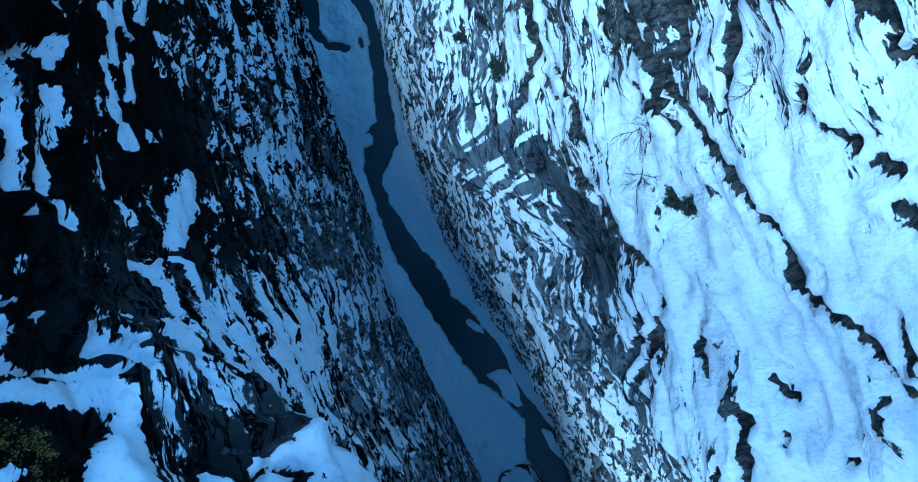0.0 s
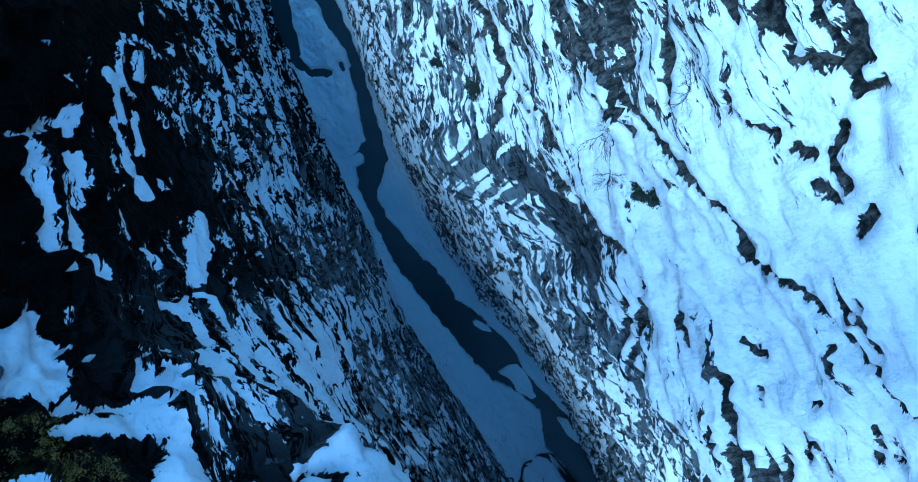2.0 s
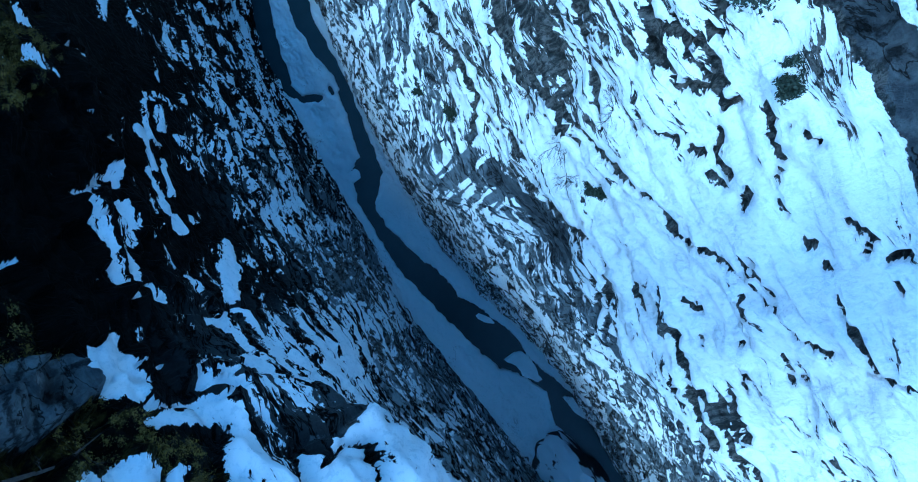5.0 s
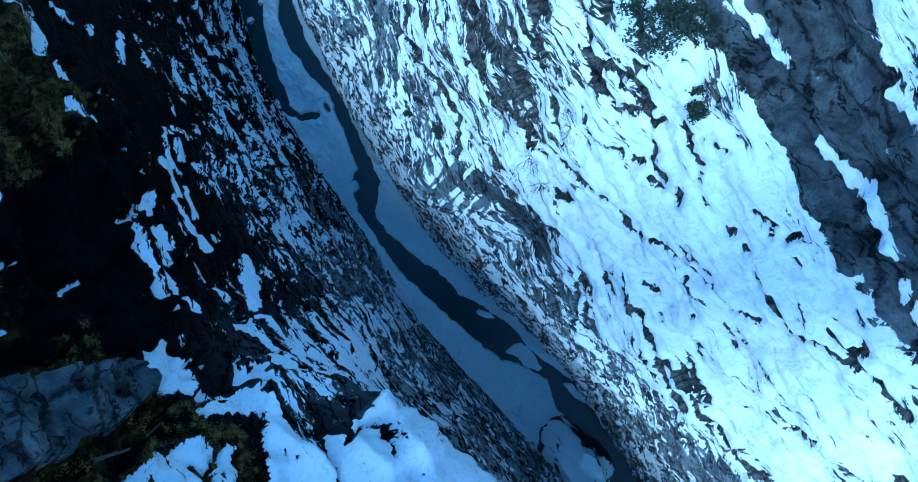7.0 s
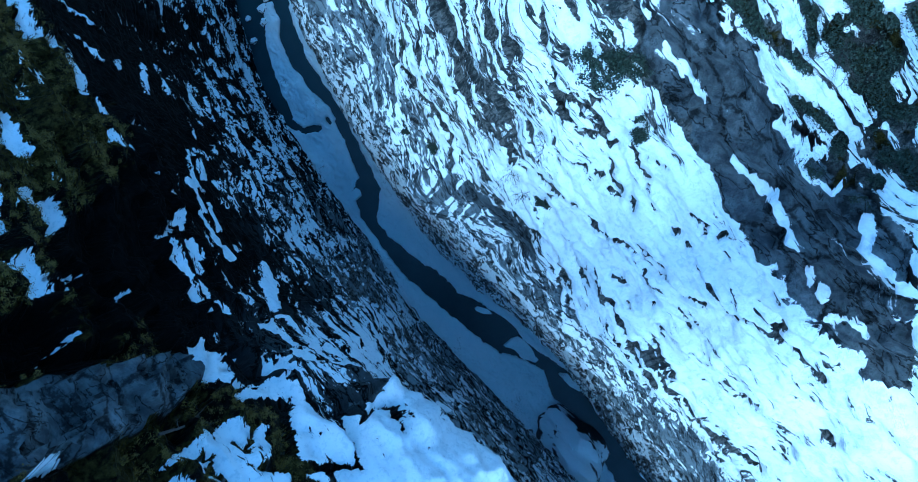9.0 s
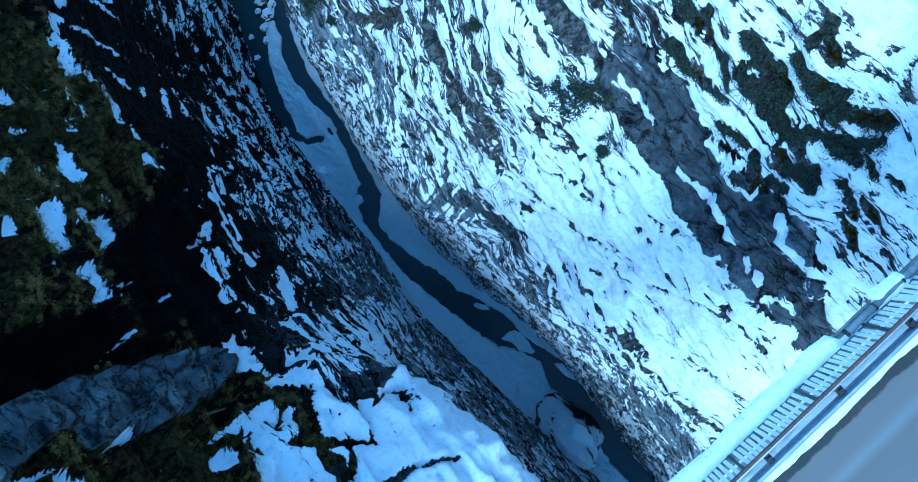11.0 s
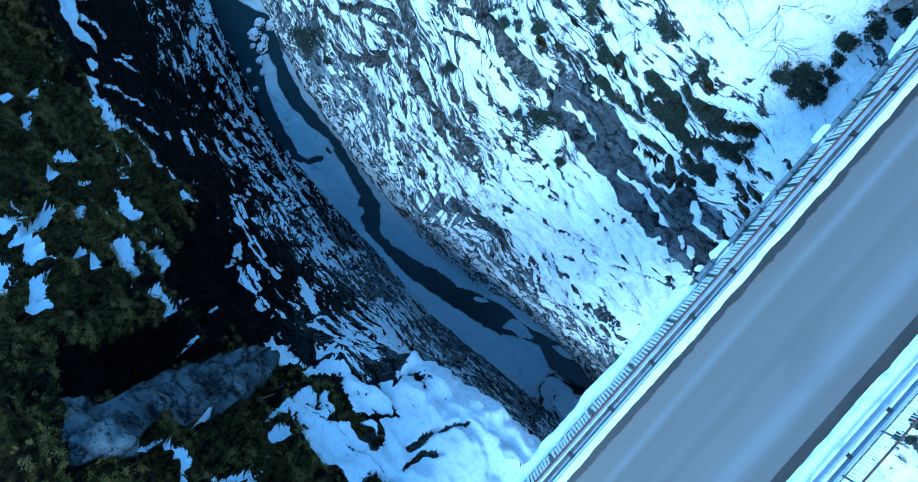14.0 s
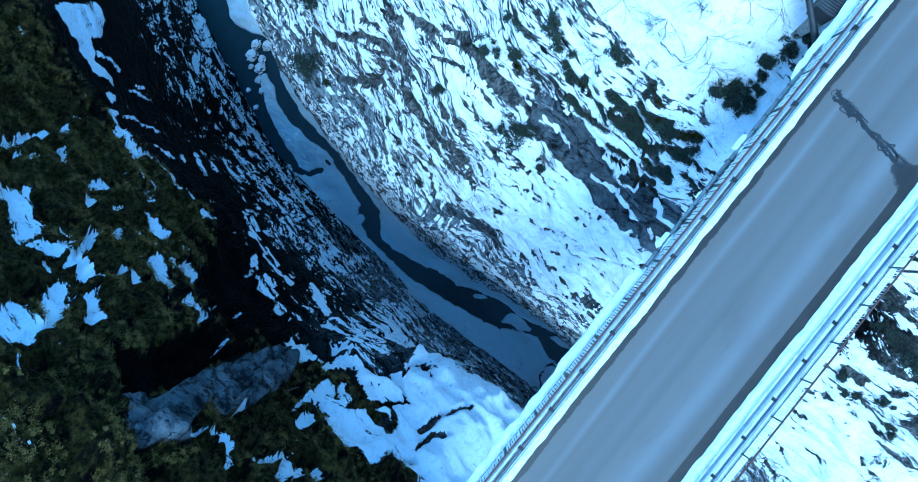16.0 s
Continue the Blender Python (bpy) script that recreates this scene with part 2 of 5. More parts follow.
# ---------------- mesh helpers ----------------
def grid_mesh(name, X, Y, Z, material, attrs=None, closed=False):
    """A sheet from arrays of places, with shared vertices and smooth faces."""
    rows, cols = X.shape
    co = np.stack([X, Y, Z], -1).reshape(-1, 3)
    at = np.arange(rows * cols).reshape(rows, cols)
    quads = np.stack([at[:-1, :-1], at[1:, :-1], at[1:, 1:], at[:-1, 1:]], -1).reshape(-1, 4)
    me = bpy.data.meshes.new(name)
    me.vertices.add(len(co))
    me.vertices.foreach_set("co", co.ravel())
    me.loops.add(quads.size)
    me.loops.foreach_set("vertex_index", quads.ravel())
    me.polygons.add(len(quads))
    me.polygons.foreach_set("loop_start", np.arange(0, quads.size, 4))
    me.polygons.foreach_set("use_smooth", np.ones(len(quads), bool))
    for key, value in (attrs or {}).items():
        value = np.asarray(value, float)
        if value.ndim == 3:
            me.attributes.new(key, "FLOAT_VECTOR", "POINT").data.foreach_set("vector", value.reshape(-1))
        else:
            me.attributes.new(key, "FLOAT", "POINT").data.foreach_set("value", value.reshape(-1))
    me.update(calc_edges=True)
    me.validate()
    me.materials.append(material)
    return me


def box(bm, x0, x1, y0, y1, z0, z1, bevel=0.0):
    made = bmesh.ops.create_cube(bm, size=1.0, matrix=Matrix.LocRotScale(((x0 + x1) / 2, (y0 + y1) / 2, (z0 + z1) / 2), None, (x1 - x0, y1 - y0, z1 - z0)))
    if bevel:
        edges = {e for v in made["verts"] for e in v.link_edges}
        bmesh.ops.bevel(bm, geom=list(edges), offset=bevel, segments=2, affect="EDGES")


def rod(bm, a, b, r0, r1=None, sides=8):
    a, b = Vector(a), Vector(b)
    turn = (b - a).to_track_quat("Z", "Y").to_matrix().to_4x4()
    bmesh.ops.create_cone(bm, cap_ends=True, segments=sides, radius1=r0, radius2=r0 if r1 is None else r1, depth=(b - a).length, matrix=Matrix.Translation((a + b) / 2) @ turn)


def part(name, bm, material, parent=None, label="", flat=False):
    me = bpy.data.meshes.new(name)
    bm.to_mesh(me)
    bm.free()
    if not flat:
        me.polygons.foreach_set("use_smooth", np.ones(len(me.polygons), bool))
        me.set_sharp_from_angle(angle=radians(40))
    me.materials.append(material)
    ob = new(name, me)
    if parent is not None:
        ob.parent = parent
    if label:
        tagged(ob, label)
    return ob


def thing(name, place=(0, 0, 0)):
    ob = new(name)
    ob.location = place
    ob.empty_display_size = 0.3
    return ob


# ---------------- the canyon walls ----------------
LEVELS = (-3, 15, 30, 45, 58, 70, 82, 92, 97, 103)
WEST_Y = (-75, -40, -18, -6, 4, 14, 24, 40, 85)
WEST_X = (
    (-8.5, -9.5, -11, -12, -14, -19, -25, -31, -40, -70),
    (-10, -10.5, -10.8, -10.8, -10, -17, -24, -31, -40, -70),
    (-11, -11.5, -11.2, -10.2, -9.0, -17.3, -24, -29, -36, -66),
    (-11.5, -12, -12.5, -12.4, -10.9, -18, -21.5, -25, -33, -62),
    (-10, -11, -12, -13.2, -16, -19.3, -20.6, -22.5, -30, -60),
    (-9.5, -9.8, -11, -13.5, -15, -17.5, -19.2, -22, -29, -58),
    (-8.6, -9, -10, -11.3, -12.6, -16.2, -19.5, -23, -29, -58),
    (-6, -7.5, -9.5, -10.6, -12.2, -16, -20, -24, -30, -58),
    (14, 12, 10, 7, 3, -3, -8, -14, -22, -50),
)
EAST_Y = (-75, -40, -24, -12, -4, 4, 10, 18, 28, 45, 85)
EAST_X = (
    (-3, -2, -1, 0, 2, 6, 12, 20, 30, 70),
    (-0.3, 1, 2, 3, 4.6, 8.5, 14, 21, 31, 70),
    (1.5, 2.4, 3.4, 4.4, 5.8, 10, 15.5, 21, 27, 66),
    (-0.5, 2.0, 3.0, 3.8, 6.0, 9.6, 15.2, 19.9, 26, 60),
    (-2, 1.2, 2.6, 3.9, 6.5, 10.4, 16.0, 20.0, 24.5, 60),
    (-2.2, 1.2, 2.6, 3.5, 6.9, 11.2, 16.8, 21.5, 25.5, 60),
    (-0.5, 0.8, 2.2, 3.4, 7.4, 12.2, 17.8, 23, 28, 60),
    (1.2, 1.4, 2.4, 5.5, 11, 14.8, 19.5, 25, 31, 62),
    (3, 3.6, 4.8, 7.0, 13, 17.5, 22.5, 28, 35, 66),
    (8, 9, 11, 13.5, 19, 25, 31, 37, 44, 74),
    (40, 41, 43, 46, 52, 58, 64, 70, 78, 100),
)


def wall_sheet(stations, table, y0, y1, step_y, step_v):
    """Places of a wall: rows run up the canyon, columns from its foot to the plateau."""
    ys = np.arange(y0, y1, step_y)
    table, lev = np.array(table, float), np.array(LEVELS, float)
    fine = np.arange(y0 - 8, y1 + 8, 0.5)
    kernel = np.hanning(17) / np.hanning(17).sum()
    cols = [np.interp(ys, fine, np.convolve(np.pad(np.interp(fine, stations, c), 8, "edge"), kernel, "valid")) for c in table.T]
    ctrl = np.array(cols)
    lengths = np.hypot(np.abs(np.diff(table, axis=1)).mean(0), np.diff(lev))
    arc = np.r_[0, np.cumsum(lengths)]
    v = np.arange(0, arc[-1], step_v)
    far = v > arc[-2]
    v = np.r_[v[~far], np.arange(arc[-2], arc[-1] + 1, step_v * 3)]
    smooth_v = np.arange(-6, arc[-1] + 6, 0.5)
    k = np.hanning(9) / np.hanning(9).sum()
    z_line = np.interp(v, smooth_v, np.convolve(np.pad(np.interp(smooth_v, arc, lev), 4, "edge"), k, "valid"))
    X = np.empty((len(ys), len(v)))
    for i in range(len(ys)):
        X[i] = np.interp(v, smooth_v, np.convolve(np.pad(np.interp(smooth_v, arc, ctrl[:, i]), 4, "edge"), k, "valid"))
    Y = np.repeat(ys[:, None], len(v), 1)
    Z = np.repeat(z_line[None], len(ys), 0)
    return X, Y, Z, np.repeat(v[None], len(ys), 0)


def normals(X, Y, Z, side):
    """Outward normals of a sheet; side is the sign of x towards the open canyon."""
    P = np.stack([X, Y, Z], -1)
    a, b = np.gradient(P, axis=0), np.gradient(P, axis=1)
    n = np.cross(a, b)
    n /= np.linalg.norm(n, axis=-1, keepdims=True) + 1e-9
    flip = np.where((n[..., 2:3] + 0.5 * side * n[..., 0:1]) < 0, -1, 1)
    return n * flip


def terrace(s, sharp=0.72):
    """A step profile: rises slowly over a ledge, then falls back at its face."""
    f = s - np.floor(s)
    return np.where(f < sharp, f / sharp, (1 - f) / (1 - sharp))


def strokes(Y, V, rows, squash=0.6):
    """How near each place is to the nearest of some strokes along the ledges: width, then y and height along the wall, pair by pair."""
    out = np.zeros_like(Y)
    ys, vs = Y[:, 0], V[0]
    for width, *pairs in rows:
        p = np.array(pairs).reshape(-1, 2)
        reach = 4 * width + 1.5
        i0, i1 = np.searchsorted(ys, (p[:, 0].min() - reach, p[:, 0].max() + reach))
        j0, j1 = np.searchsorted(vs, (p[:, 1].min() - reach, p[:, 1].max() + reach))
        if i1 - i0 < 2 or j1 - j0 < 2:
            continue
        y, v = Y[i0:i1, j0:j1], V[i0:i1, j0:j1]
        rag = min(1.0, 0.25 + width / 0.7)
        y = y + 0.8 * rag * (fbm(y / 1.2, v / 0.9, 4, 91, 0.6) - 0.5)
        v = v + 0.7 * rag * (fbm(y / 1.0, v / 1.0, 4, 92, 0.6) - 0.5)
        best = np.full(y.shape, 1e9)
        for (ya, va), (yb, vb) in zip(p[:-1], p[1:]):
            l2 = (yb - ya) ** 2 + (vb - va) ** 2 + 1e-6
            t = np.clip(((y - ya) * (yb - ya) + (v - va) * (vb - va)) / l2, 0, 1)
            best = np.minimum(best, (y - ya - t * (yb - ya)) ** 2 + (squash * (v - va - t * (vb - va))) ** 2)
        out[i0:i1, j0:j1] = np.maximum(out[i0:i1, j0:j1], np.exp(-((np.sqrt(best) / (0.88 * width + 0.05)) ** 4)))
    return out


def inside(Y, V, pairs, soft=0.3, ragged=1.2, seed=0):
    """1 within a closed outline of y and height along the wall, 0 outside, with a ragged edge."""
    p = np.array(pairs).reshape(-1, 2)
    y = Y + ragged * (fbm(Y / 1.6, V / 1.6, 4, 95 + seed, 0.6) - 0.5) * 2
    v = V + ragged * (fbm(Y / 1.6, V / 1.6, 4, 99 + seed, 0.6) - 0.5) * 2
    odd, best = np.zeros(Y.shape, bool), np.full(Y.shape, 1e9)
    for (ya, va), (yb, vb) in zip(p, np.roll(p, -1, 0)):
        t = np.clip(((y - ya) * (yb - ya) + (v - va) * (vb - va)) / ((yb - ya) ** 2 + (vb - va) ** 2 + 1e-9), 0, 1)
        best = np.minimum(best, np.hypot(y - ya - t * (yb - ya), v - va - t * (vb - va)))
        odd ^= ((va > v) != (vb > v)) & (y < (yb - ya) * (v - va) / (vb - va + 1e-9) + ya)
    return smooth(-soft, soft, np.where(odd, best, -best))


def facets(Y, V, size, seed, stretch=1.6):
    """Broken rock: tilted flat pieces with sharp steps between them."""
    a, b = (0.9 * Y + 0.45 * V) / size, (0.9 * V - 0.45 * Y) / (size * stretch)
    a = a + 0.25 * (fbm(Y / 1.5, V / 1.5, 3, seed) - 0.5)
    best, out = np.full(Y.shape, 1e9), np.zeros(Y.shape)
    ia, ib = np.floor(a), np.floor(b)
    for da in (-1, 0, 1):
        for db in (-1, 0, 1):
            ca, cb = ia + da, ib + db
            pa, pb = ca + hashed(ca, cb, seed), cb + hashed(ca, cb, seed + 1)
            d = (a - pa) ** 2 + (b - pb) ** 2
            plane = hashed(ca, cb, seed + 2) + 0.9 * (hashed(ca, cb, seed + 3) - 0.5) * (a - pa) + 0.9 * (hashed(ca, cb, seed + 4) - 0.5) * (b - pb)
            out = np.where(d < best, plane, out)
            best = np.minimum(best, d)
    return out


def build_wall(stations, table, side):
    X, Y, Z, V = wall_sheet(stations, table, -70, 80, 0.24, 0.24)
    N = normals(X, Y, Z, side)
    lean = 0.35 - (0.32 * smooth(63, 69, V) * smooth(10, 5, Y) if side < 0 else 0)
    tilt = V + lean * side * Y + 3.0 * (fbm(Y / 14, V / 9, 3, 11) - 0.5)
    s1 = tilt / 2.3 + 1.5 * (fbm(Y / 7, V / 5, 3, 5) - 0.5)
    s2 = tilt / 0.8 + 2.0 * (fbm(Y / 3, V / 2.5, 3, 8) - 0.5)
    steep = np.clip(1.15 - N[..., 2], 0, 1)
    D = 1.5 * (fbm(Y / 16, V / 12, 4, 21) - 0.5) + 1.0 * (fbm(Y / 4.5, V / 3, 4, 31) - 0.5)
    D = D + steep * (0.45 * terrace(s1) * vnoise(Y / 4, V / 3, 41) + 0.2 * terrace(s2)) + 0.2 * (fbm(Y / 0.9, V / 0.6, 3, 51) - 0.5)
    shelf = 0.5 * (terrace(s1) - 0.5) + 0.3 * (terrace(s2) - 0.5)
    # beds lie closer on gentle slopes than on sheer faces
    v, mid = V[0], np.abs(Y[:, 0]) < 30
    run = np.r_[0, np.cumsum(0.18 * np.diff(v) + 1.1 * np.abs(np.diff(X[mid], axis=1)).mean(0))]
    beds = np.interp(tilt, np.r_[v[0] - 60, v, v[-1] + 60], np.r_[run[0] - 20, run, run[-1] + 60])
    return X, Y, Z, V, N, D, shelf, tilt, beds


def finish_wall(name, X, Y, Z, N, D, beds, attrs):
    X2, Y2, Z2 = X + N[..., 0] * D, Y + N[..., 1] * D, Z + N[..., 2] * D
    under = smooth(6.6, 5.6, np.abs(Y2 + 14.07))
    Z2 = Z2 - under * np.clip(Z2 - np.where(X2 > 24.2, 96.85, 95.2), 0, None)
    attrs["grain"] = np.stack([Y, beds, X * 0.1], -1)
    return new(name, grid_mesh(name, X2, Y2, Z2, MOUNTAIN, attrs)), np.stack([X2, Y2, Z2], -1)


# snow that lies on the ledges of the dark cliff: half width, then y and height along the wall, pair by pair
WEST_SNOW_NORTH_A = (
    (0.34, 22.8, 62.4, 22, 62.2, 21.8, 61.7), (0.29, 24.2, 58.6, 24.2, 57.4, 23.5, 57.8), (0.11, 19.6, 60.5, 19.6, 60), (0.2, 31.2, 38.2, 28.8, 40.6),
    (0.19, 32.6, 33.8, 30, 35.5, 28.8, 36.2), (0.32, 36.9, 26.6, 32.1, 30, 29.5, 32.4, 27.8, 32.9, 24.9, 34.6),
    (0.48, 24.9, 34.6, 23.5, 34.6, 22.5, 34.8), (0.13, 27.8, 44.2, 24.9, 47.8, 24.2, 47.8), (0.24, 23, 49.4, 22.5, 49.7),
    (0.27, 21.8, 51.4, 21.1, 51.6), (0.38, 21.8, 49.4, 21.3, 49.7, 20.1, 49.9), (0.3, 23, 47.8, 22.3, 47), (0.21, 24, 43.7, 23.2, 44.2),
    (0.26, 19.4, 54.2, 18.9, 53.5), (0.27, 20.1, 52.6, 19.2, 52.8, 18.7, 51.6),
)
WEST_SNOW_NORTH_B = (
    (0.29, 17.5, 54.5, 16.8, 54.5), (0.26, 17.2, 52.3, 16, 53.3, 14.6, 53.5), (0.16, 16.3, 55.2, 14.8, 55), (0.24, 19.6, 48.2, 18.9, 48.2),
    (0.19, 18.7, 47.8, 17.7, 47), (0.18, 18.2, 49.4, 16.8, 49.4), (0.12, 18.2, 58.8, 17.5, 58.6),
)
WEST_SNOW_MIDDLE_A = (
    (0.31, 14.6, 63.6, 14.1, 63.1), (0.26, 15.6, 60.5, 15.6, 59.8), (0.19, 16.3, 59.5, 16, 59, 15.1, 59.5), (0.21, 13.2, 63.1, 12.9, 62.2),
    (0.33, 13.9, 60.2, 13.2, 60.5, 12.2, 60.7), (0.32, 12.9, 60.7, 11, 61.4, 9.1, 62.6), (0.17, 9.1, 63.4, 8.1, 63.6), (0.17, 8.4, 61.9, 7.4, 61.7),
    (0.32, 14.4, 55, 13.4, 55.7, 12.4, 55.2), (0.32, 12.4, 55.2, 11.5, 55.2), (0.17, 12.7, 52.6, 12, 52.6), (0.29, 13.9, 44.4, 12.2, 46.6),
    (0.66, 9.8, 51.1, 8.1, 52.3, 6.2, 54.7), (0.36, 42.9, 6, 40.5, 6.5), (0.55, 37.4, 14.4, 33.6, 17.5, 30.9, 18),
    (0.82, 30.9, 18, 28.5, 18.2, 25.4, 20.6),
)
WEST_SNOW_MIDDLE_B = (
    (0.61, 25.4, 20.6, 21.6, 22.6, 17.7, 26.4, 15.3, 28.6), (0.29, 21.3, 35.3, 18.9, 36.5), (0.22, 20.1, 39.8, 18.4, 40.8),
    (0.25, 24.4, 28.1, 20.6, 31.9), (0.26, 28, 26.9, 24, 31), (0.2, 30.2, 26.2, 27.1, 28.8),
)
WEST_SNOW_FOLD_A = (
    (0.13, 5.2, 58.6, 4.8, 57.6, 3.8, 57.6), (0.26, 5, 56.9, 3.3, 57.4, 2.1, 58.3), (0.21, 2.1, 58.3, 0.7, 60.2, -0.5, 60.5),
    (0.15, 5.2, 55.7, 4.5, 55, 3.6, 55.2), (0.16, 3.6, 55.2, 2.1, 55.7, 0.7, 56.9, -0.3, 58.1, -1.2, 59, -2, 59.5),
    (0.17, 0.2, 55.4, -0.8, 55.7, -1.7, 56.6), (0.12, 1.6, 60, 0.7, 60.7), (0.25, 0.7, 51.1, -0.5, 50.6), (0.1, 2.8, 63.6, 2.4, 63.6),
    (0.25, 1.4, 64.6, 0.9, 64.1, -0, 63.8), (0.19, 2.1, 64.1, 1.4, 64.3), (0.09, 0.9, 63.6, 0.2, 63.8), (0.1, 2.8, 61.7, 2.4, 61.7),
    (0.09, 1.6, 63.6, 0.7, 63.1), (0.12, -1.2, 51.1, -2.9, 53.3),
)
WEST_SNOW_FOLD_B = (
    (0.06, 8.6, 68.9, 8.4, 68.4), (0.09, 8.1, 67.9, 7.9, 67.2, 7.2, 68.2), (0.12, 3.3, 67.9, 3.3, 67), (0.1, 4.5, 67.2, 4.3, 66.7),
    (0.1, 2.1, 69.6, 1.9, 68.6, 1.6, 68.4), (0.1, 3.6, 65.3, 4, 64.8), (0.18, 1.6, 68.2, 1.4, 66.7, 0.9, 65.5, 0.7, 65.3, 0.2, 64.8),
)
WEST_SNOW_HIGH_A = (
    (0.44, 49.4, 51.6, 49.2, 49.4, 48, 48.2), (0.49, 43.2, 54.7, 42.4, 55.2),
    (0.55, 40.5, 57.4, 36.2, 61, 33.8, 61.9, 32.4, 62.2, 32.4, 58.8, 30, 59.3, 26.8, 62.4, 25.4, 61.4),
    (0.25, 39.8, 55.7, 40.5, 52.3, 39.1, 50.6, 38.4, 49.4), (0.35, 44.8, 48.2, 44.1, 46.6), (0.27, 45.8, 46.6, 45.8, 45.1),
    (0.29, 34.5, 45.1, 31.2, 48.2, 30, 49.2), (0.24, 35, 55, 34, 53.5, 33.1, 53.3), (0.22, 33.3, 62.9, 33.1, 62.4), (0.21, 33.8, 49.9, 32.8, 50.9),
    (0.23, 62.8, 21.4, 59.5, 24.2), (1.29, 68.8, 7.7, 66.7, 5.8, 62.1, 6.7, 58, 6.5), (0.94, 53.5, 17.3, 50.1, 14.4, 46.3, 11),
)
WEST_SNOW_HIGH_B = (
    (0.69, 45.1, 11.5, 42, 8.2, 34.5, 12.7, 28.3, 17.3), (0.61, 54.7, 11, 50.1, 8.6), (0.32, 41, 21.6, 38.6, 21.8),
    (0.29, 35.5, 29.8, 30, 33.1, 27.6, 33.6),
)
WEST_SNOW_TOP_A = (
    (0.66, 35.2, 77.8, 36.9, 73.9, 37.2, 71.8), (0.42, 38.1, 67.4, 36.7, 68.9), (0.2, 34.8, 71, 32.4, 73.7), (0.16, 34, 75.8, 34, 74.9),
    (0.25, 33.6, 78, 33.6, 77.8), (0.36, 38.6, 65.5, 38.6, 64.6), (0.58, 29.7, 72, 29, 71.8), (0.95, 30, 81.8, 27.3, 83.5, 25.6, 84.7),
    (0.64, 24, 85, 23.2, 84.2), (0.22, 23.7, 83.5, 23.7, 82.3), (0.38, 21.8, 84, 23.7, 79.9), (0.37, 21.6, 84.2, 20.8, 83.8),
    (0.26, 21.6, 84.7, 20.8, 84.5, 19.9, 84.5), (0.13, 22.3, 86.2, 21.6, 86.6), (0.21, 19.6, 84, 19.4, 83.5), (0.31, 28.5, 74.9, 27.3, 75.6),
    (0.22, 26.1, 73.7, 26.1, 73), (0.23, 23.5, 76.6, 22.5, 78),
)
WEST_SNOW_TOP_B = (
    (0.33, 19.4, 80.6, 19.2, 79.9, 18, 80.6, 17.5, 79.9),
)
WEST_SNOW_LEDGES_A = (
    (0.22, 24.2, 71.5, 23, 72, 21.6, 72), (0.4, 19.4, 76.8, 18.4, 76.8, 16.8, 77.5), (0.36, 18.9, 73.2, 18.2, 71.5, 16.8, 72.5),
    (0.39, 15.1, 79.7, 14.6, 77.5, 13.6, 77.8, 12.7, 77.3), (0.69, 19.9, 87.8, 18.4, 89.3), (0.33, 18.2, 89.8, 17, 91.7),
    (0.35, 18.4, 85.7, 16.5, 88.1, 16, 88.1), (0.66, 19.6, 92.2, 18.4, 92.9, 17.5, 93.1), (0.16, 9.8, 77, 8.8, 79.9),
    (0.14, 13.4, 76.8, 13.4, 73.4, 12.2, 75.6), (0.15, 11.7, 69.4, 10.5, 72.2), (0.31, 22.8, 50.4, 20.6, 52.3), (0.27, 16.3, 59.3, 14.4, 63.4),
    (0.33, 13.6, 63.4, 11.5, 63.6, 9.1, 64.1), (0.3, 19.6, 54, 16.5, 54.5),
)
WEST_SNOW_LEDGES_B = (
    (0.29, 24.2, 58.6, 23.5, 57.8), (0.2, 23, 62.9, 22.3, 63.1), (0.21, 22.8, 62.2, 21.8, 61.9),
)
DOME_SNOW = (
    (0.32, 4.5, 88.8, 3.3, 88.3, 2.1, 89.5), (0.59, -0.8, 84.2, -1.5, 85.9, -2.4, 84.5), (0.24, 1.2, 87.8, -0, 85.9, -0.5, 85.2),
    (0.25, -3.6, 83, -4.1, 83), (0.32, -0, 78.5, -0.8, 78.2), (0.14, 5.5, 90.5, 5, 89), (0.25, 4.5, 85.4, 4.3, 83.8),
)
WEST_SNOW = (WEST_SNOW_NORTH_A, WEST_SNOW_NORTH_B, WEST_SNOW_MIDDLE_A, WEST_SNOW_MIDDLE_B, WEST_SNOW_FOLD_A, WEST_SNOW_FOLD_B, WEST_SNOW_HIGH_A, WEST_SNOW_HIGH_B, WEST_SNOW_TOP_A, WEST_SNOW_TOP_B, WEST_SNOW_LEDGES_A, WEST_SNOW_LEDGES_B, DOME_SNOW)
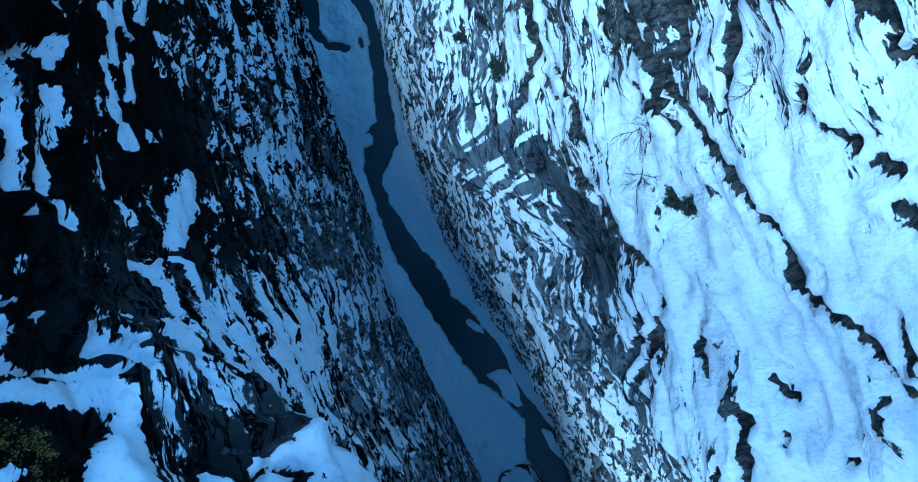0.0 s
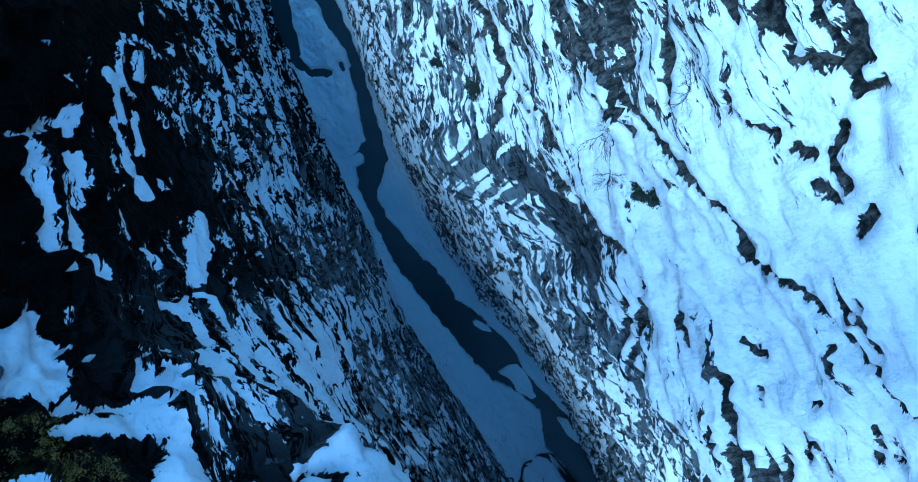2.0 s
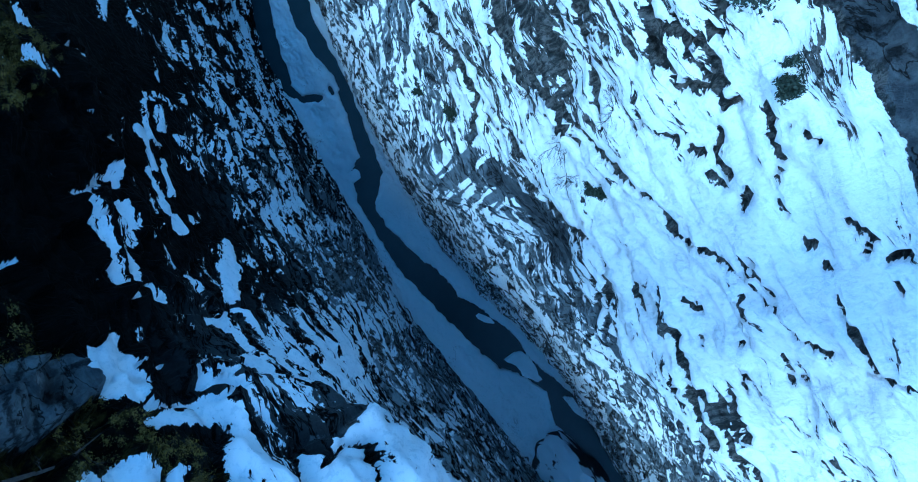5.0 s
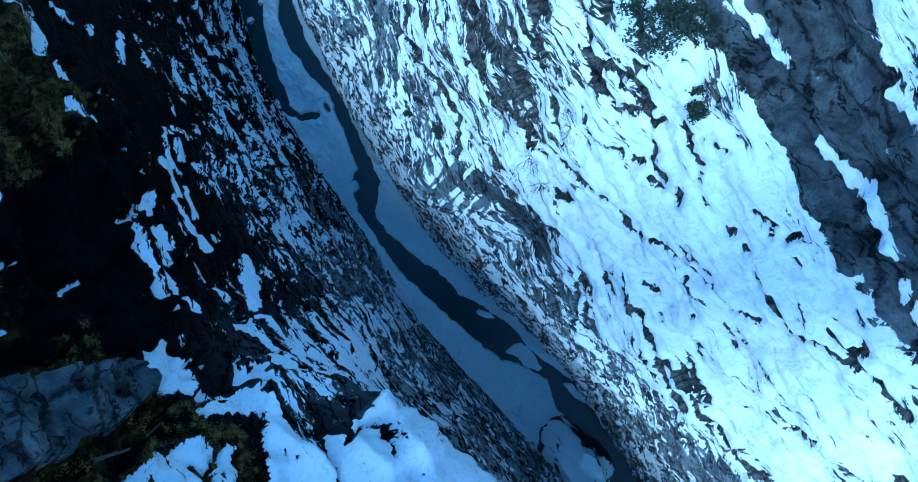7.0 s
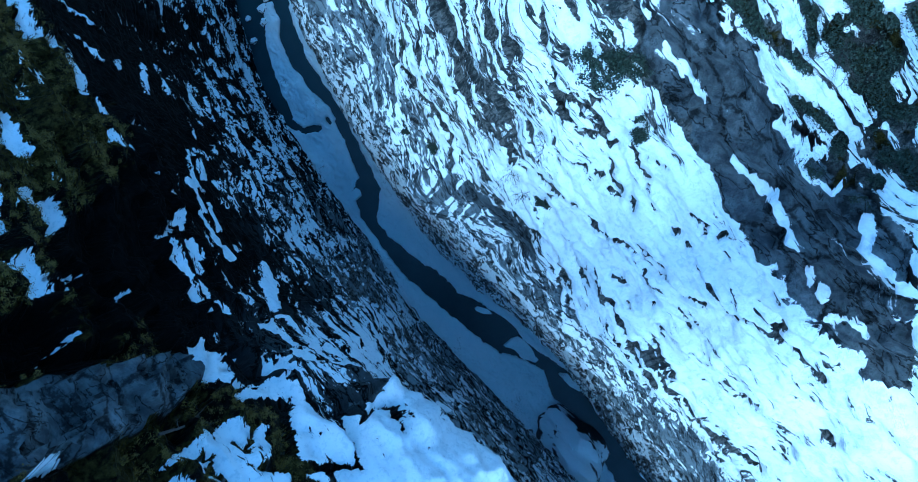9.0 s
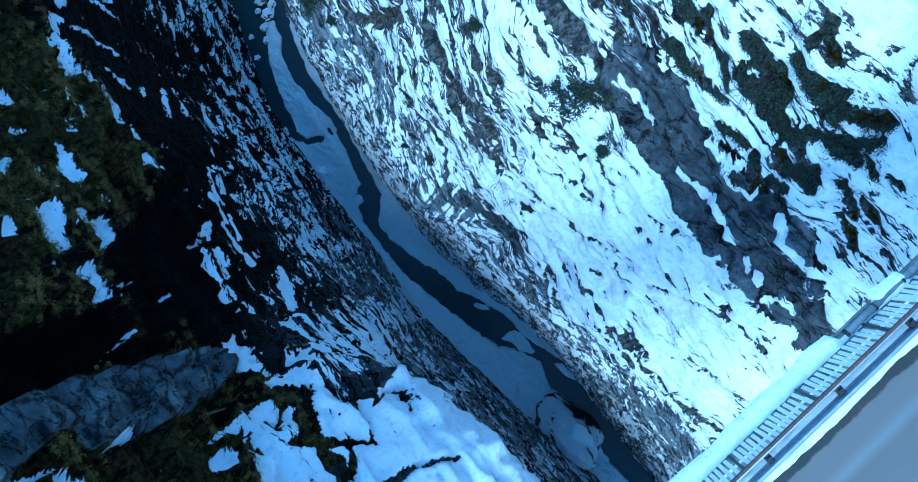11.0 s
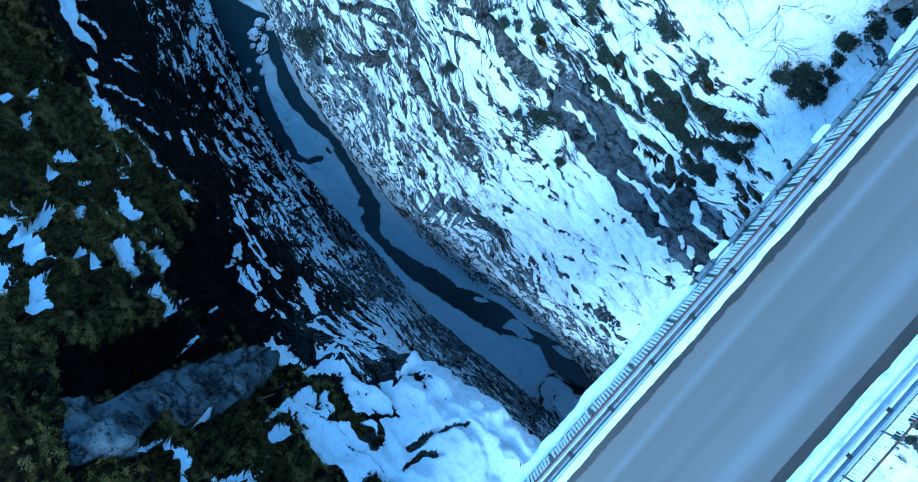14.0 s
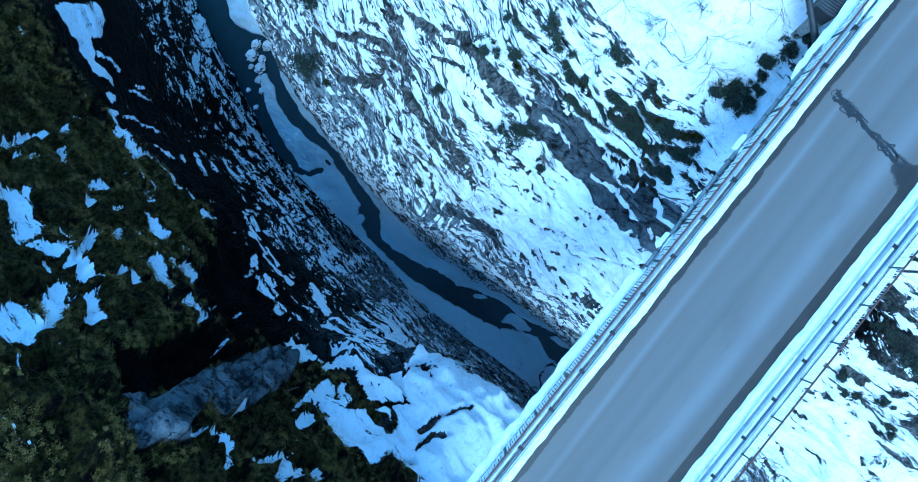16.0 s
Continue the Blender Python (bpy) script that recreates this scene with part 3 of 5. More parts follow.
DOME_ROCK_WEST = (
    (0.15, -2.9, 72.7, -5.1, 70.6, -7.2, 67.7), (0.53, -4.8, 71.3, -6, 71.3, -7.2, 72), (0.3, -5.8, 69.6, -7, 70.3, -7.7, 71.3),
    (0.37, -10.1, 69.4, -10.6, 68.6, -10.8, 67.7), (0.16, -10.8, 67.7, -12.3, 66, -13.2, 64.8), (0.18, -10.4, 71.8, -11.1, 69.6, -12.5, 68.9),
    (0.13, -5.6, 64.8, -5.8, 62.6, -6.8, 61.7, -8.2, 64.1), (0.16, -3.6, 64.1, -5.1, 66, -7.5, 67.7), (0.33, -4.1, 63.6, -5.1, 62.4, -5.1, 61),
    (0.28, -8, 75.4, -8.9, 74.6), (0.23, -10.1, 73.7, -10.8, 73.4), (0.14, 0.2, 74.9, -0.5, 74.4, -0.8, 75.1, -2, 74.9),
    (0.15, -0.5, 72.2, -1.7, 72.5, -0.8, 70.3),
)
DOME_ROCK_EAST = (
    (0.42, -0.8, 66.5, -2, 68.4, -2.9, 69.8, -3.6, 71.5), (0.42, 1.6, 71.8, 0.9, 70.8, -0.3, 67.7, -1.5, 67.7),
)
DOME_ROCK = DOME_ROCK_WEST + DOME_ROCK_EAST
# outlines of the large snow fields, the bare slab high on the dark cliff and the deep hollow above it
DOME = (-4.8, 62.2, -5.1, 61.4, -8, 57, -11, 51, -15, 49, -24, 51, -24, 64, -17.6, 66, -11.8, 74.6, -10.1, 74.6, -8, 75.8, -7, 76.8, -5.3, 77, -2.7, 78, -1.5, 75.8, 1.2, 78, 0.7, 71.5, -0.3, 71.3, -1.5, 69.8, -3.2, 72.2, -5.1, 70.6, -7.2, 67.7, -5.3, 66.5, -4.1, 64.6, -5.3, 64.1)
DOME_RIBBON = (1.4, 70.3, 0.7, 65, -1, 65, -4.1, 66.7, -6, 66.7, -7.5, 67.7, -5.8, 69.1, -4.4, 70.8, -2.7, 68.9, -1.7, 67.7, -0.5, 66.2, 0.7, 69.1)
DOME_TIP = (7.6, 66.5, 6.9, 67.2, 6.4, 66.7, 5.5, 66.7, 4.5, 67.2, 4.3, 67.4, 3.3, 67.4, 2.4, 68.4, 2.4, 68.9, 2.1, 69.6, 2.8, 70.1, 3.3, 70.3, 4.3, 70.6, 4.8, 70.8, 5.5, 70.8, 6, 70.6, 6, 69.8, 6.4, 69.8, 6.7, 69.4, 6.4, 68.9, 6.4, 68.6)
HIGH_PATCH = (55.4, 55, 58.8, 43.4, 55.9, 44.2, 52.5, 48.7, 51.8, 51.1, 49.9, 52.1, 48, 52.6, 46.3, 51.4, 45.1, 51.4, 45.6, 53.8, 46.8, 55.4, 50.1, 54.5, 52.5, 54.5)
SLAB = (8.6, 86.4, 8.6, 84.2, 8.4, 81.1, 7.9, 79.4, 7.2, 77.3, 6.4, 70.6, 4, 70.3, 3.3, 74.4, 3.8, 78.2, 3.3, 78.5, 4, 81.8, 4.3, 83.5, 4.8, 86.2, 6.2, 86.9, 6.4, 88.8, 6.2, 90.2, 5.2, 92.2, 4.8, 91.9, 6.9, 95, 10.5, 92.2, 9.8, 90.2, 8.6, 90, 8.6, 89.5)
HOLLOW = (13.2, 88.8, 12.4, 87.8, 12, 82.3, 11.7, 77.5, 9.3, 77, 8.1, 73.9, 8.4, 79, 8.6, 81.4, 8.8, 85, 8.6, 86.4, 8.8, 89.5, 9.3, 89.8, 10.5, 91.9)


def covered(Y, V, squash, *lists):
    out = np.zeros_like(Y)
    for rows in lists:
        out = np.maximum(out, strokes(Y, V, rows, squash))
    return out


def west_wall():
    X, Y, Z, V, N, D, shelf, tilt, beds = build_wall(WEST_Y, WEST_X, 1)
    high = smooth(50, 62, Z + 9 * (fbm(Y / 6, Z / 6, 3, 3) - 0.5))
    edge = V + 2.5 * (fbm(Y / 3, V / 3, 4, 15) - 0.5)
    bulge = smooth(56.0, 60.5, edge) * smooth(83, 75, edge + 1.1 * np.clip(Y + 4, -8, 20)) * smooth(1.5, -3.0, Y + 1.5 * (fbm(Y / 2, V / 2, 3, 16) - 0.5))
    dome = np.maximum(np.maximum(inside(Y, V, DOME, 0.3, 0.5), inside(Y, V, DOME_RIBBON, 0.2, 0.3)), np.maximum(inside(Y, V, DOME_TIP, 0.2, 0.35), inside(Y, V, HIGH_PATCH, 0.25, 0.5)))
    dome = np.maximum(dome, bulge * smooth(-10, -15, Y))
    snow = covered(Y, V, 0.5, *WEST_SNOW)
    rock = covered(Y, V, 0.8, DOME_ROCK)
    slab = inside(Y, V, SLAB, 0.2, 0.4)
    # the hollow is cut inward, and its shade is painted on as blacker rock
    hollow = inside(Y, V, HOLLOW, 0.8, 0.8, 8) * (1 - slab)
    low = smooth(48, 36, Z)
    face = smooth(54, 44, Z + 0.25 * Y) * smooth(-8, 0, Y)
    cover = 0.06 + 0.16 * shelf + 0.44 * face + 0.18 * blob(Y, V, 11, 57, 9, 6) + 0.1 * smooth(70, 78, Z) * smooth(10, 18, Y)
    cover = cover + 0.36 * smooth(56, 48, Z) * smooth(3, -3, Y) + 0.36 * blob(Y, V, -1, 57, 7, 7) + 0.3 * blob(Y, V, -3, 62, 5, 4) - 0.1 * smooth(20, 28, Y) * smooth(8, 20, Z)
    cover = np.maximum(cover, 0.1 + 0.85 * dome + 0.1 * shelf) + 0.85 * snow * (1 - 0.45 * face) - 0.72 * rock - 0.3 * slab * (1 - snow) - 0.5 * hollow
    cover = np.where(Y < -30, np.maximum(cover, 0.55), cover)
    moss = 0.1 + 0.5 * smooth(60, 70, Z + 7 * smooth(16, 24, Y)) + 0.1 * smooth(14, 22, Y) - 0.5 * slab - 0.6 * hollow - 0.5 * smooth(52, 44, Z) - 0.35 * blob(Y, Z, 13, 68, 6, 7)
    blocks = terrace(tilt / 4.2 + 0.8 * np.floor(Y / 3.3 + 1.4 * fbm(Y / 6, V / 5, 3, 57)) + 0.6 * fbm(Y / 5, V / 6, 3, 58), 0.8)
    D = D + high * (1 - bulge) * (1 - 0.6 * snow) * (1.3 * blocks + 1.6 * np.abs(fbm(Y / 2.6, V / 2.2, 4, 59) - 0.5))
    D = D + bulge * (2.0 * (fbm(Y / 2.2, V / 2.6, 4, 63) - 0.5) + 1.5 * np.abs(fbm(Y / 5, V / 5, 3, 66) - 0.5) + 0.5 * terrace(V / 3.1 + Y / 9 + 1.2 * fbm(Y / 4, V / 4, 3, 64)))
    D = D + 0.22 * smooth(0.4, 0.7, cover) + 0.9 * blob(Y, Z, -12, 60, 10, 8) * bulge - 0.5 * rock
    D = D - 2.2 * blob(Y, Z, 14, 66, 5, 5) + slab * (0.4 + 1.5 * facets(Y, V, 2.3, 7)) - 2.6 * hollow + 0.8 * hollow * facets(Y, V, 2.0, 17)
    D = D + high * (1 - bulge) * (1 - slab) * 0.7 * facets(Y, V, 1.7, 27) * (1 - np.maximum(snow, dome))
    frost_haze = 0.85 * smooth(56, 42, Z) * smooth(5, -3, Y) + 0.6 * smooth(50, 20, Z) * smooth(26, 10, Y) * smooth(-4, 4, Y) + 0.3 * blob(Y, V, -1, 58, 6, 6)
    # ledge sets how far snow normals tip up, brightening this whole wall's snow
    ob, P = finish_wall("wall_west", X, Y, Z, N, D, beds, {"cover": cover, "moss": moss, "frost_haze": frost_haze, "ledge": np.full_like(Y, 0.62), "bare": 1.2 * slab + 0.45 * rock * bulge, "lines": 0.35 - 0.2 * dome + 0.45 * smooth(52, 40, Z), "rock_dark": 0.85 - 0.3 * dome - 0.9 * slab + 0.3 * hollow - 0.4 * smooth(46, 32, Z) * smooth(18, 6, Y)})
    tagged(ob, "dark layered cliff with snow streaks and moss", "cliff", kind="structure")
    return P, N, cover, moss, V[0]


# bare rock showing along the ledges of the snowy slope
EAST_ROCK_LEDGE_A = (
    (0.2, 2.4, 68.4, 0.2, 69.1, -1.5, 69.8), (0.13, -1.5, 69.8, -2.4, 70.1, -4.1, 71, -5.8, 70.3, -7, 72), (0.1, -7, 72, -8.4, 72.7),
    (0.14, -8.4, 72.7, -10.4, 73.4, -11.6, 73.4), (0.18, -11.6, 73.4, -12.8, 74.2), (0.13, -7.7, 72.5, -8.9, 73, -9.9, 73.2),
    (0.11, -7.7, 74.2, -9.2, 73.7), (0.12, -10.1, 76.8, -11.3, 76.6), (0.18, -11.3, 76.6, -12.3, 76.6, -13.2, 76.6),
    (0.15, -13.5, 76.3, -14, 77.5, -15.2, 77.8), (0.18, -15.2, 77.8, -16.6, 78.5, -19, 78.2), (0.08, -13.2, 75.1, -13.5, 76.1),
    (0.18, 7.9, 66.2, 5.2, 67.2, 3.3, 67.7, 2.4, 68.4), (0.14, 6.9, 72.5, 5.7, 72.2, 4.8, 71.3),
)
EAST_ROCK_LEDGE_B = (
    (0.16, 5, 73.2, 3.8, 72.7, 2.4, 71.5, 1.2, 71.3, 0.2, 70.8), (0.14, 5, 70.3, 3.3, 69.4, 2.1, 69.1),
)
EAST_ROCK_FIELD_A = (
    (0.13, 4, 75.1, 2.4, 74.9, 1.2, 74.9), (0.15, 5.5, 75.8, 5, 75.4), (0.17, 2.8, 76.6, 1.9, 76.1, 0.9, 75.6, 0.2, 76.1),
    (0.14, 0.2, 76.1, -0.5, 75.8, -1, 76.8), (0.11, 1.4, 77.3, 0.4, 77, -0.3, 77, -1.2, 77.3), (0.08, 0.7, 78.2, -0, 78.5),
    (0.13, -1.2, 77.3, -2, 76.8, -2.2, 77.5), (0.13, 3.1, 79.2, 2.6, 78.2), (0.1, 4.3, 77.5, 3.6, 77, 3.1, 76.6),
    (0.11, -2.7, 78.5, -3.6, 78.2, -4.4, 77.8), (0.08, -4.4, 77.8, -5.3, 77.3), (0.08, -3.6, 79, -4.1, 79, -4.8, 79.4),
    (0.15, -2.7, 74.6, -3.2, 74.9), (0.1, -2.7, 76.1, -3.4, 75.4, -4.4, 75.4),
)
EAST_ROCK_FIELD_B = (
    (0.18, -4.1, 74.6, -4.8, 74.9), (0.18, -5.3, 75.8, -5.8, 75.1), (0.07, -1.7, 73.7, -2.2, 74.2), (0.08, -0.5, 73.7, -1, 73.2),
    (0.06, -6, 76.8, -6.5, 76.8),
)
EAST_ROCK_LOW_A = (
    (0.14, 2.1, 66.7, 0.9, 67.9), (0.09, 1.2, 68.6, -0.8, 67.7), (0.12, 4.8, 60.2, 2.8, 61, 0.7, 60.2),
    (0.14, 0.7, 60.2, -1.5, 61.2, -3.6, 61.9, -4.8, 63.6), (0.08, -10.1, 79, -10.6, 79), (0.07, -7.7, 78.7, -8.2, 79.2, -8.9, 78.7),
    (0.1, -9.2, 79.2, -9.2, 79.9), (0.09, -7.7, 76.6, -8.2, 76.6), (0.09, -12.8, 71.8, -14.2, 71), (0.07, -18.5, 70.3, -19.5, 70.3, -20.7, 71.3),
    (0.12, -13.5, 78.2, -14.2, 78.2, -15.4, 78.2), (0.1, -14.7, 78.2, -15.2, 78.7), (0.1, -13, 79.9, -13.7, 79.9), (0.15, -13.2, 68.6, -14.7, 67.7),
    (0.15, -14.2, 67, -16.4, 66, -18, 65.5), (0.09, -9.2, 67.7, -9.9, 67.9),
)
EAST_ROCK_LOW_B = (
    (0.08, -9.6, 71.8, -10.4, 71.8), (0.11, -16.1, 69.8, -17.1, 69.8),
)
EAST_ROCK_PATCH = (
    (0.45, -10.6, 66.2, -11.8, 65.5, -13, 64.8), (0.28, -13.2, 64.8, -15.4, 65, -17.8, 64.3), (0.17, -17.8, 64.3, -20.7, 63.4, -23.3, 63.4),
    (0.16, -13.2, 63.4, -15.6, 61.9), (0.18, -5.8, 57.4, -7.5, 57.8, -8.7, 54.2), (0.2, -6, 63.6, -8.2, 61.4, -10.6, 57.8),
    (0.15, -6, 54, -8.4, 52.8, -11.1, 48), (0.13, -6.3, 66, -8.2, 64.3, -9.4, 64.6), (0.19, -15.4, 55.9, -17.3, 57.6, -21.2, 55.2),
    (0.3, -18.5, 45.8, -23.6, 40.8, -26.7, 41), (0.25, -19.2, 59.5, -23.6, 55.9, -28.8, 50.9), (0.41, -23.8, 39.1, -28.1, 40.8, -37.5, 29.3),
)
EAST_ROCK_SOUTH_A = (
    (0.12, -6.8, 73.9, -7.5, 73.7, -8.4, 73.4, -8.9, 73.7, -9.9, 73.7), (0.07, -9.4, 72.2, -10.1, 72), (0.08, -9.6, 67.7, -10.1, 68.4),
    (0.11, -11.8, 69.6, -12, 70.1), (0.1, -11.3, 67.7, -11.8, 67.4), (0.15, -13.7, 68.2, -14, 68.9, -14.9, 68.9), (0.11, -13.7, 71.5, -14.2, 71.8),
    (0.1, -8.9, 76.8, -9.2, 77), (0.11, -8, 76.6, -8.2, 76.8), (0.44, -14.4, 64.3, -17.1, 62.2, -18.5, 62.2), (0.3, -15.9, 58.3, -17.8, 57.6),
    (0.6, -22.8, 33.6, -25.2, 37.2, -29.1, 34.3), (0.24, -6.8, 61.2, -8.2, 59.5, -9.6, 57.4), (0.12, 12, 58.6, 9.3, 61, 7.9, 61),
    (0.13, 6.9, 61.7, 5, 61.4, 3.1, 62.2, 1.2, 62.2),
)
EAST_ROCK_SOUTH_B = (
    (0.19, 1.2, 62.2, -0.8, 61.9, -2.9, 61.7, -4.1, 61.7),
)
EAST_ROCK_NORTH_A = (
    (0.43, 24, 62.6, 21.3, 65.5, 18.4, 71.8, 17.2, 72.7, 15.8, 73.7), (0.4, 16.3, 73.4, 14.4, 73.4, 12.9, 73.9),
    (0.43, 27.3, 58.6, 25.4, 59, 23.2, 60.7), (0.3, 31.9, 54.2, 28, 55.4, 25.2, 55.7), (0.22, 25.2, 55.7, 23.5, 54.7, 20.6, 57.8),
    (0.61, 20.8, 57.6, 18.7, 59.8, 15.1, 67.9), (0.18, 15.3, 71.3, 15.3, 68.6), (0.15, 18.7, 70.3, 16, 72, 15.3, 72.7),
    (0.22, 22.8, 67.9, 20.8, 69.8), (0.2, 19.2, 72.7, 17, 74.9), (0.19, 17, 76.8, 15.1, 78), (0.31, 15.1, 79.2, 12.9, 80.2, 10.3, 81.8, 8.1, 82.8),
    (0.28, 15.3, 76.3, 13.4, 75.8), (0.2, 12.7, 74.2, 10.3, 74.2, 8.6, 72.7),
)
EAST_ROCK_NORTH_B = (
    (0.18, 13.2, 72.5, 11.5, 70.6), (0.27, 11.7, 70.6, 8.8, 70.3, 6.2, 69.6),
)
EAST_ROCK_STREAKS = (
    (0.19, 9.3, 75.6, 6.9, 74.9), (0.19, 7.4, 74.6, 5, 73.2, 2.6, 73.9), (0.18, 6, 79.7, 4.3, 78.2, 2.4, 76.3), (0.19, 2.4, 76.3, 0.7, 76.1),
    (0.22, 6, 75.6, 4.3, 73.4), (0.21, 2.1, 76.1, 0.2, 77.8, -1.2, 77.5), (0.21, 14.8, 57.4, 12, 60, 9.3, 61), (0.27, 9.3, 61, 6.7, 60.7, 4.8, 58.3),
    (0.22, 13.4, 67.9, 11.7, 67.4), (0.2, 11.2, 82.6, 8.8, 83.5, 7.6, 83.3), (0.16, 12.4, 79.2, 10.3, 79, 8.6, 80.6),
    (0.18, 8.8, 68.4, 6.4, 66.2, 3.3, 65.5), (0.18, 5.2, 68.6, 2.4, 68.2, -0, 67.9), (0.15, 2.4, 80.4, 0.7, 79),
)
EAST_ROCK_BELOW = (
    (0.18, -14.2, 66.2, -16.6, 65.5, -18.3, 64.8), (0.32, -15.6, 65.3, -17.8, 64.3, -20.9, 62.2),
    (0.15, -20.9, 62.2, -23.3, 63.6, -25.2, 64.1, -27.2, 65.3), (0.42, -25.7, 59, -26.4, 61.7), (0.1, -18.5, 69.8, -20.2, 69.6, -20.4, 72),
    (0.15, -23.1, 70.6, -24.3, 70.6), (0.14, -25, 68.6, -26, 68.9), (0.12, -22.6, 74.6, -23.6, 74.9), (0.11, -9.6, 81.4, -10.4, 81.1),
    (0.14, -13.2, 79, -14.2, 79.2, -15.4, 78.7),
)
EAST_ROCK_GULLY = (
    (0.44, 9.3, 83.3, 6, 83, 2.8, 82.8, 0.9, 82.6), (0.18, 8.8, 80.6, 6, 81.1, 3.8, 80.6),
)
SOUTH_ROCK = (
    (0.17, -28.1, 89.5, -28.1, 91.7), (0.19, -26.2, 92.6, -26.9, 92.9), (0.71, -29.3, 91.4, -30.3, 91), (0.31, -30.3, 88.6, -30.8, 89.5, -32.4, 89),
    (0.38, -30.8, 85.9, -32.2, 85.9), (0.34, -32.2, 83, -33.4, 82.8), (0.12, -34.4, 76.6, -35.8, 77),
)
SOUTH_STREAKS = (
    (0.14, -38.9, 69.4, -41.8, 67.7), (0.15, -41.8, 64.8, -45.9, 61.4), (0.13, -39.4, 73, -41.8, 73), (0.12, -33.6, 81.1, -34.1, 81.4),
    (0.16, -40.4, 79.2, -43.2, 77.8),
)
EAST_ROCK = (EAST_ROCK_LEDGE_A, EAST_ROCK_LEDGE_B, EAST_ROCK_FIELD_A, EAST_ROCK_FIELD_B, EAST_ROCK_LOW_A, EAST_ROCK_LOW_B, EAST_ROCK_PATCH, EAST_ROCK_SOUTH_A, EAST_ROCK_SOUTH_B, EAST_ROCK_NORTH_A, EAST_ROCK_NORTH_B, EAST_ROCK_STREAKS, EAST_ROCK_BELOW, EAST_ROCK_GULLY, SOUTH_ROCK, SOUTH_STREAKS)
# dark low growth between the snow high on the slope
EAST_GROWTH_NORTH = (
    (0.29, 2.4, 87.4, 1.4, 86.4), (0.36, -0.8, 88.1, -1.7, 88.1), (0.31, 0.2, 89.5, -1, 90.2), (0.24, -0.8, 91, -2, 90.2, -2.9, 90.5),
    (0.23, -2.7, 92.2, -3.9, 92.2, -5.1, 91.2), (0.24, -4.4, 91, -5.6, 90.7), (0.21, -5.8, 90.2, -7.2, 90.5, -8.2, 90.5),
    (0.19, -4.6, 94.3, -4.4, 95.3), (0.22, -4.8, 95, -5.8, 94.6), (0.23, -4.8, 93.1, -6.3, 93.4, -7, 93.8), (0.26, -5.8, 93.1, -7, 93.1, -8, 93.6),
    (0.33, -7.2, 92.9, -8.2, 93.6, -8.9, 94.3), (0.27, -7.7, 91.4, -8.9, 92.2, -9.4, 93.6), (0.24, -9.2, 91.9, -9.9, 92.2),
)
EAST_GROWTH_SOUTH = (
    (0.14, -9.2, 90.5, -9.9, 90.2), (0.14, -10.4, 91, -11.3, 90.5, -12.3, 90), (0.13, -9.9, 92.9, -10.8, 92.4), (0.14, -11.8, 91, -13, 90.7),
    (0.12, -7.7, 89.5, -8.9, 89.8, -10.1, 89.8), (0.13, -7.7, 87.1, -9.2, 87.8, -10.1, 87.8), (0.14, -8.7, 88.1, -9.6, 88.8),
    (0.15, -11.8, 89.5, -13, 89.3, -13.7, 88.8), (0.12, -11.1, 93.1, -11.8, 93.1), (0.1, -11.6, 94.3, -12.3, 94.1), (0.22, 3.6, 87.8, 2.8, 86.9),
    (0.27, 2.1, 85.2, 1.2, 84.5), (0.23, 4.8, 86.2, 3.8, 85.4),
)
EAST_GROWTH_TOP = (
    (0.29, -2, 88.1, -2.7, 88.6, -3.2, 88.8), (0.15, -2.7, 90.5, -3.9, 89.8), (0.32, -3.9, 90.7, -5.1, 90.7, -5.8, 91.2),
    (0.3, -4.8, 92.2, -5.6, 91.7), (0.33, -6.3, 90.7, -7.2, 90.5, -7.7, 91), (0.13, -3.6, 89, -4.4, 89), (0.16, -5.3, 87.6, -6, 88.1, -6.8, 88.1),
    (0.19, -7.5, 88.1, -8.4, 87.8), (0.21, -8.4, 89, -8.9, 89.5), (0.18, -8.9, 90.2, -9.4, 90), (0.15, -3.9, 91.7, -3.6, 91.2),
    (0.16, -7.7, 89.8, -8.2, 89.5), (0.13, -8.7, 87.4, -9.4, 87.8),
)
EAST_GROWTH = (EAST_GROWTH_NORTH, EAST_GROWTH_SOUTH, EAST_GROWTH_TOP)
CLIFF_SNOW_A = (
    (0.17, -0, 82.8, -1, 82.6, -2.2, 83, -3.2, 83.5), (0.24, -6.3, 83, -7.5, 82.6, -8.2, 82.6, -8.9, 83.3, -10.4, 82.8, -11.3, 82.6),
    (0.18, -5.6, 86.2, -6.3, 86.6, -7.2, 87.1, -8.2, 87.1, -8.9, 87.4), (0.25, -10.8, 87.1, -11.8, 86.6, -12.8, 86.6),
    (0.23, -12.8, 86.6, -14.2, 86.4), (0.1, -12.8, 81.6, -13.5, 81.4), (0.2, -14, 81.6, -14.4, 81.6), (0.17, -15.6, 81.1, -15.9, 82.1, -16.8, 82.1),
    (0.15, -14, 80.4, -14.9, 80.2, -15.9, 80.2), (0.19, -16.1, 78.5, -16.8, 79, -17.3, 79.7), (0.17, -16.4, 80.2, -17.6, 80.2, -18.5, 80.2),
    (0.18, -18.5, 79, -19.5, 79.9, -20.2, 79.9), (0.18, -19.7, 79.9, -20.4, 80.4),
)
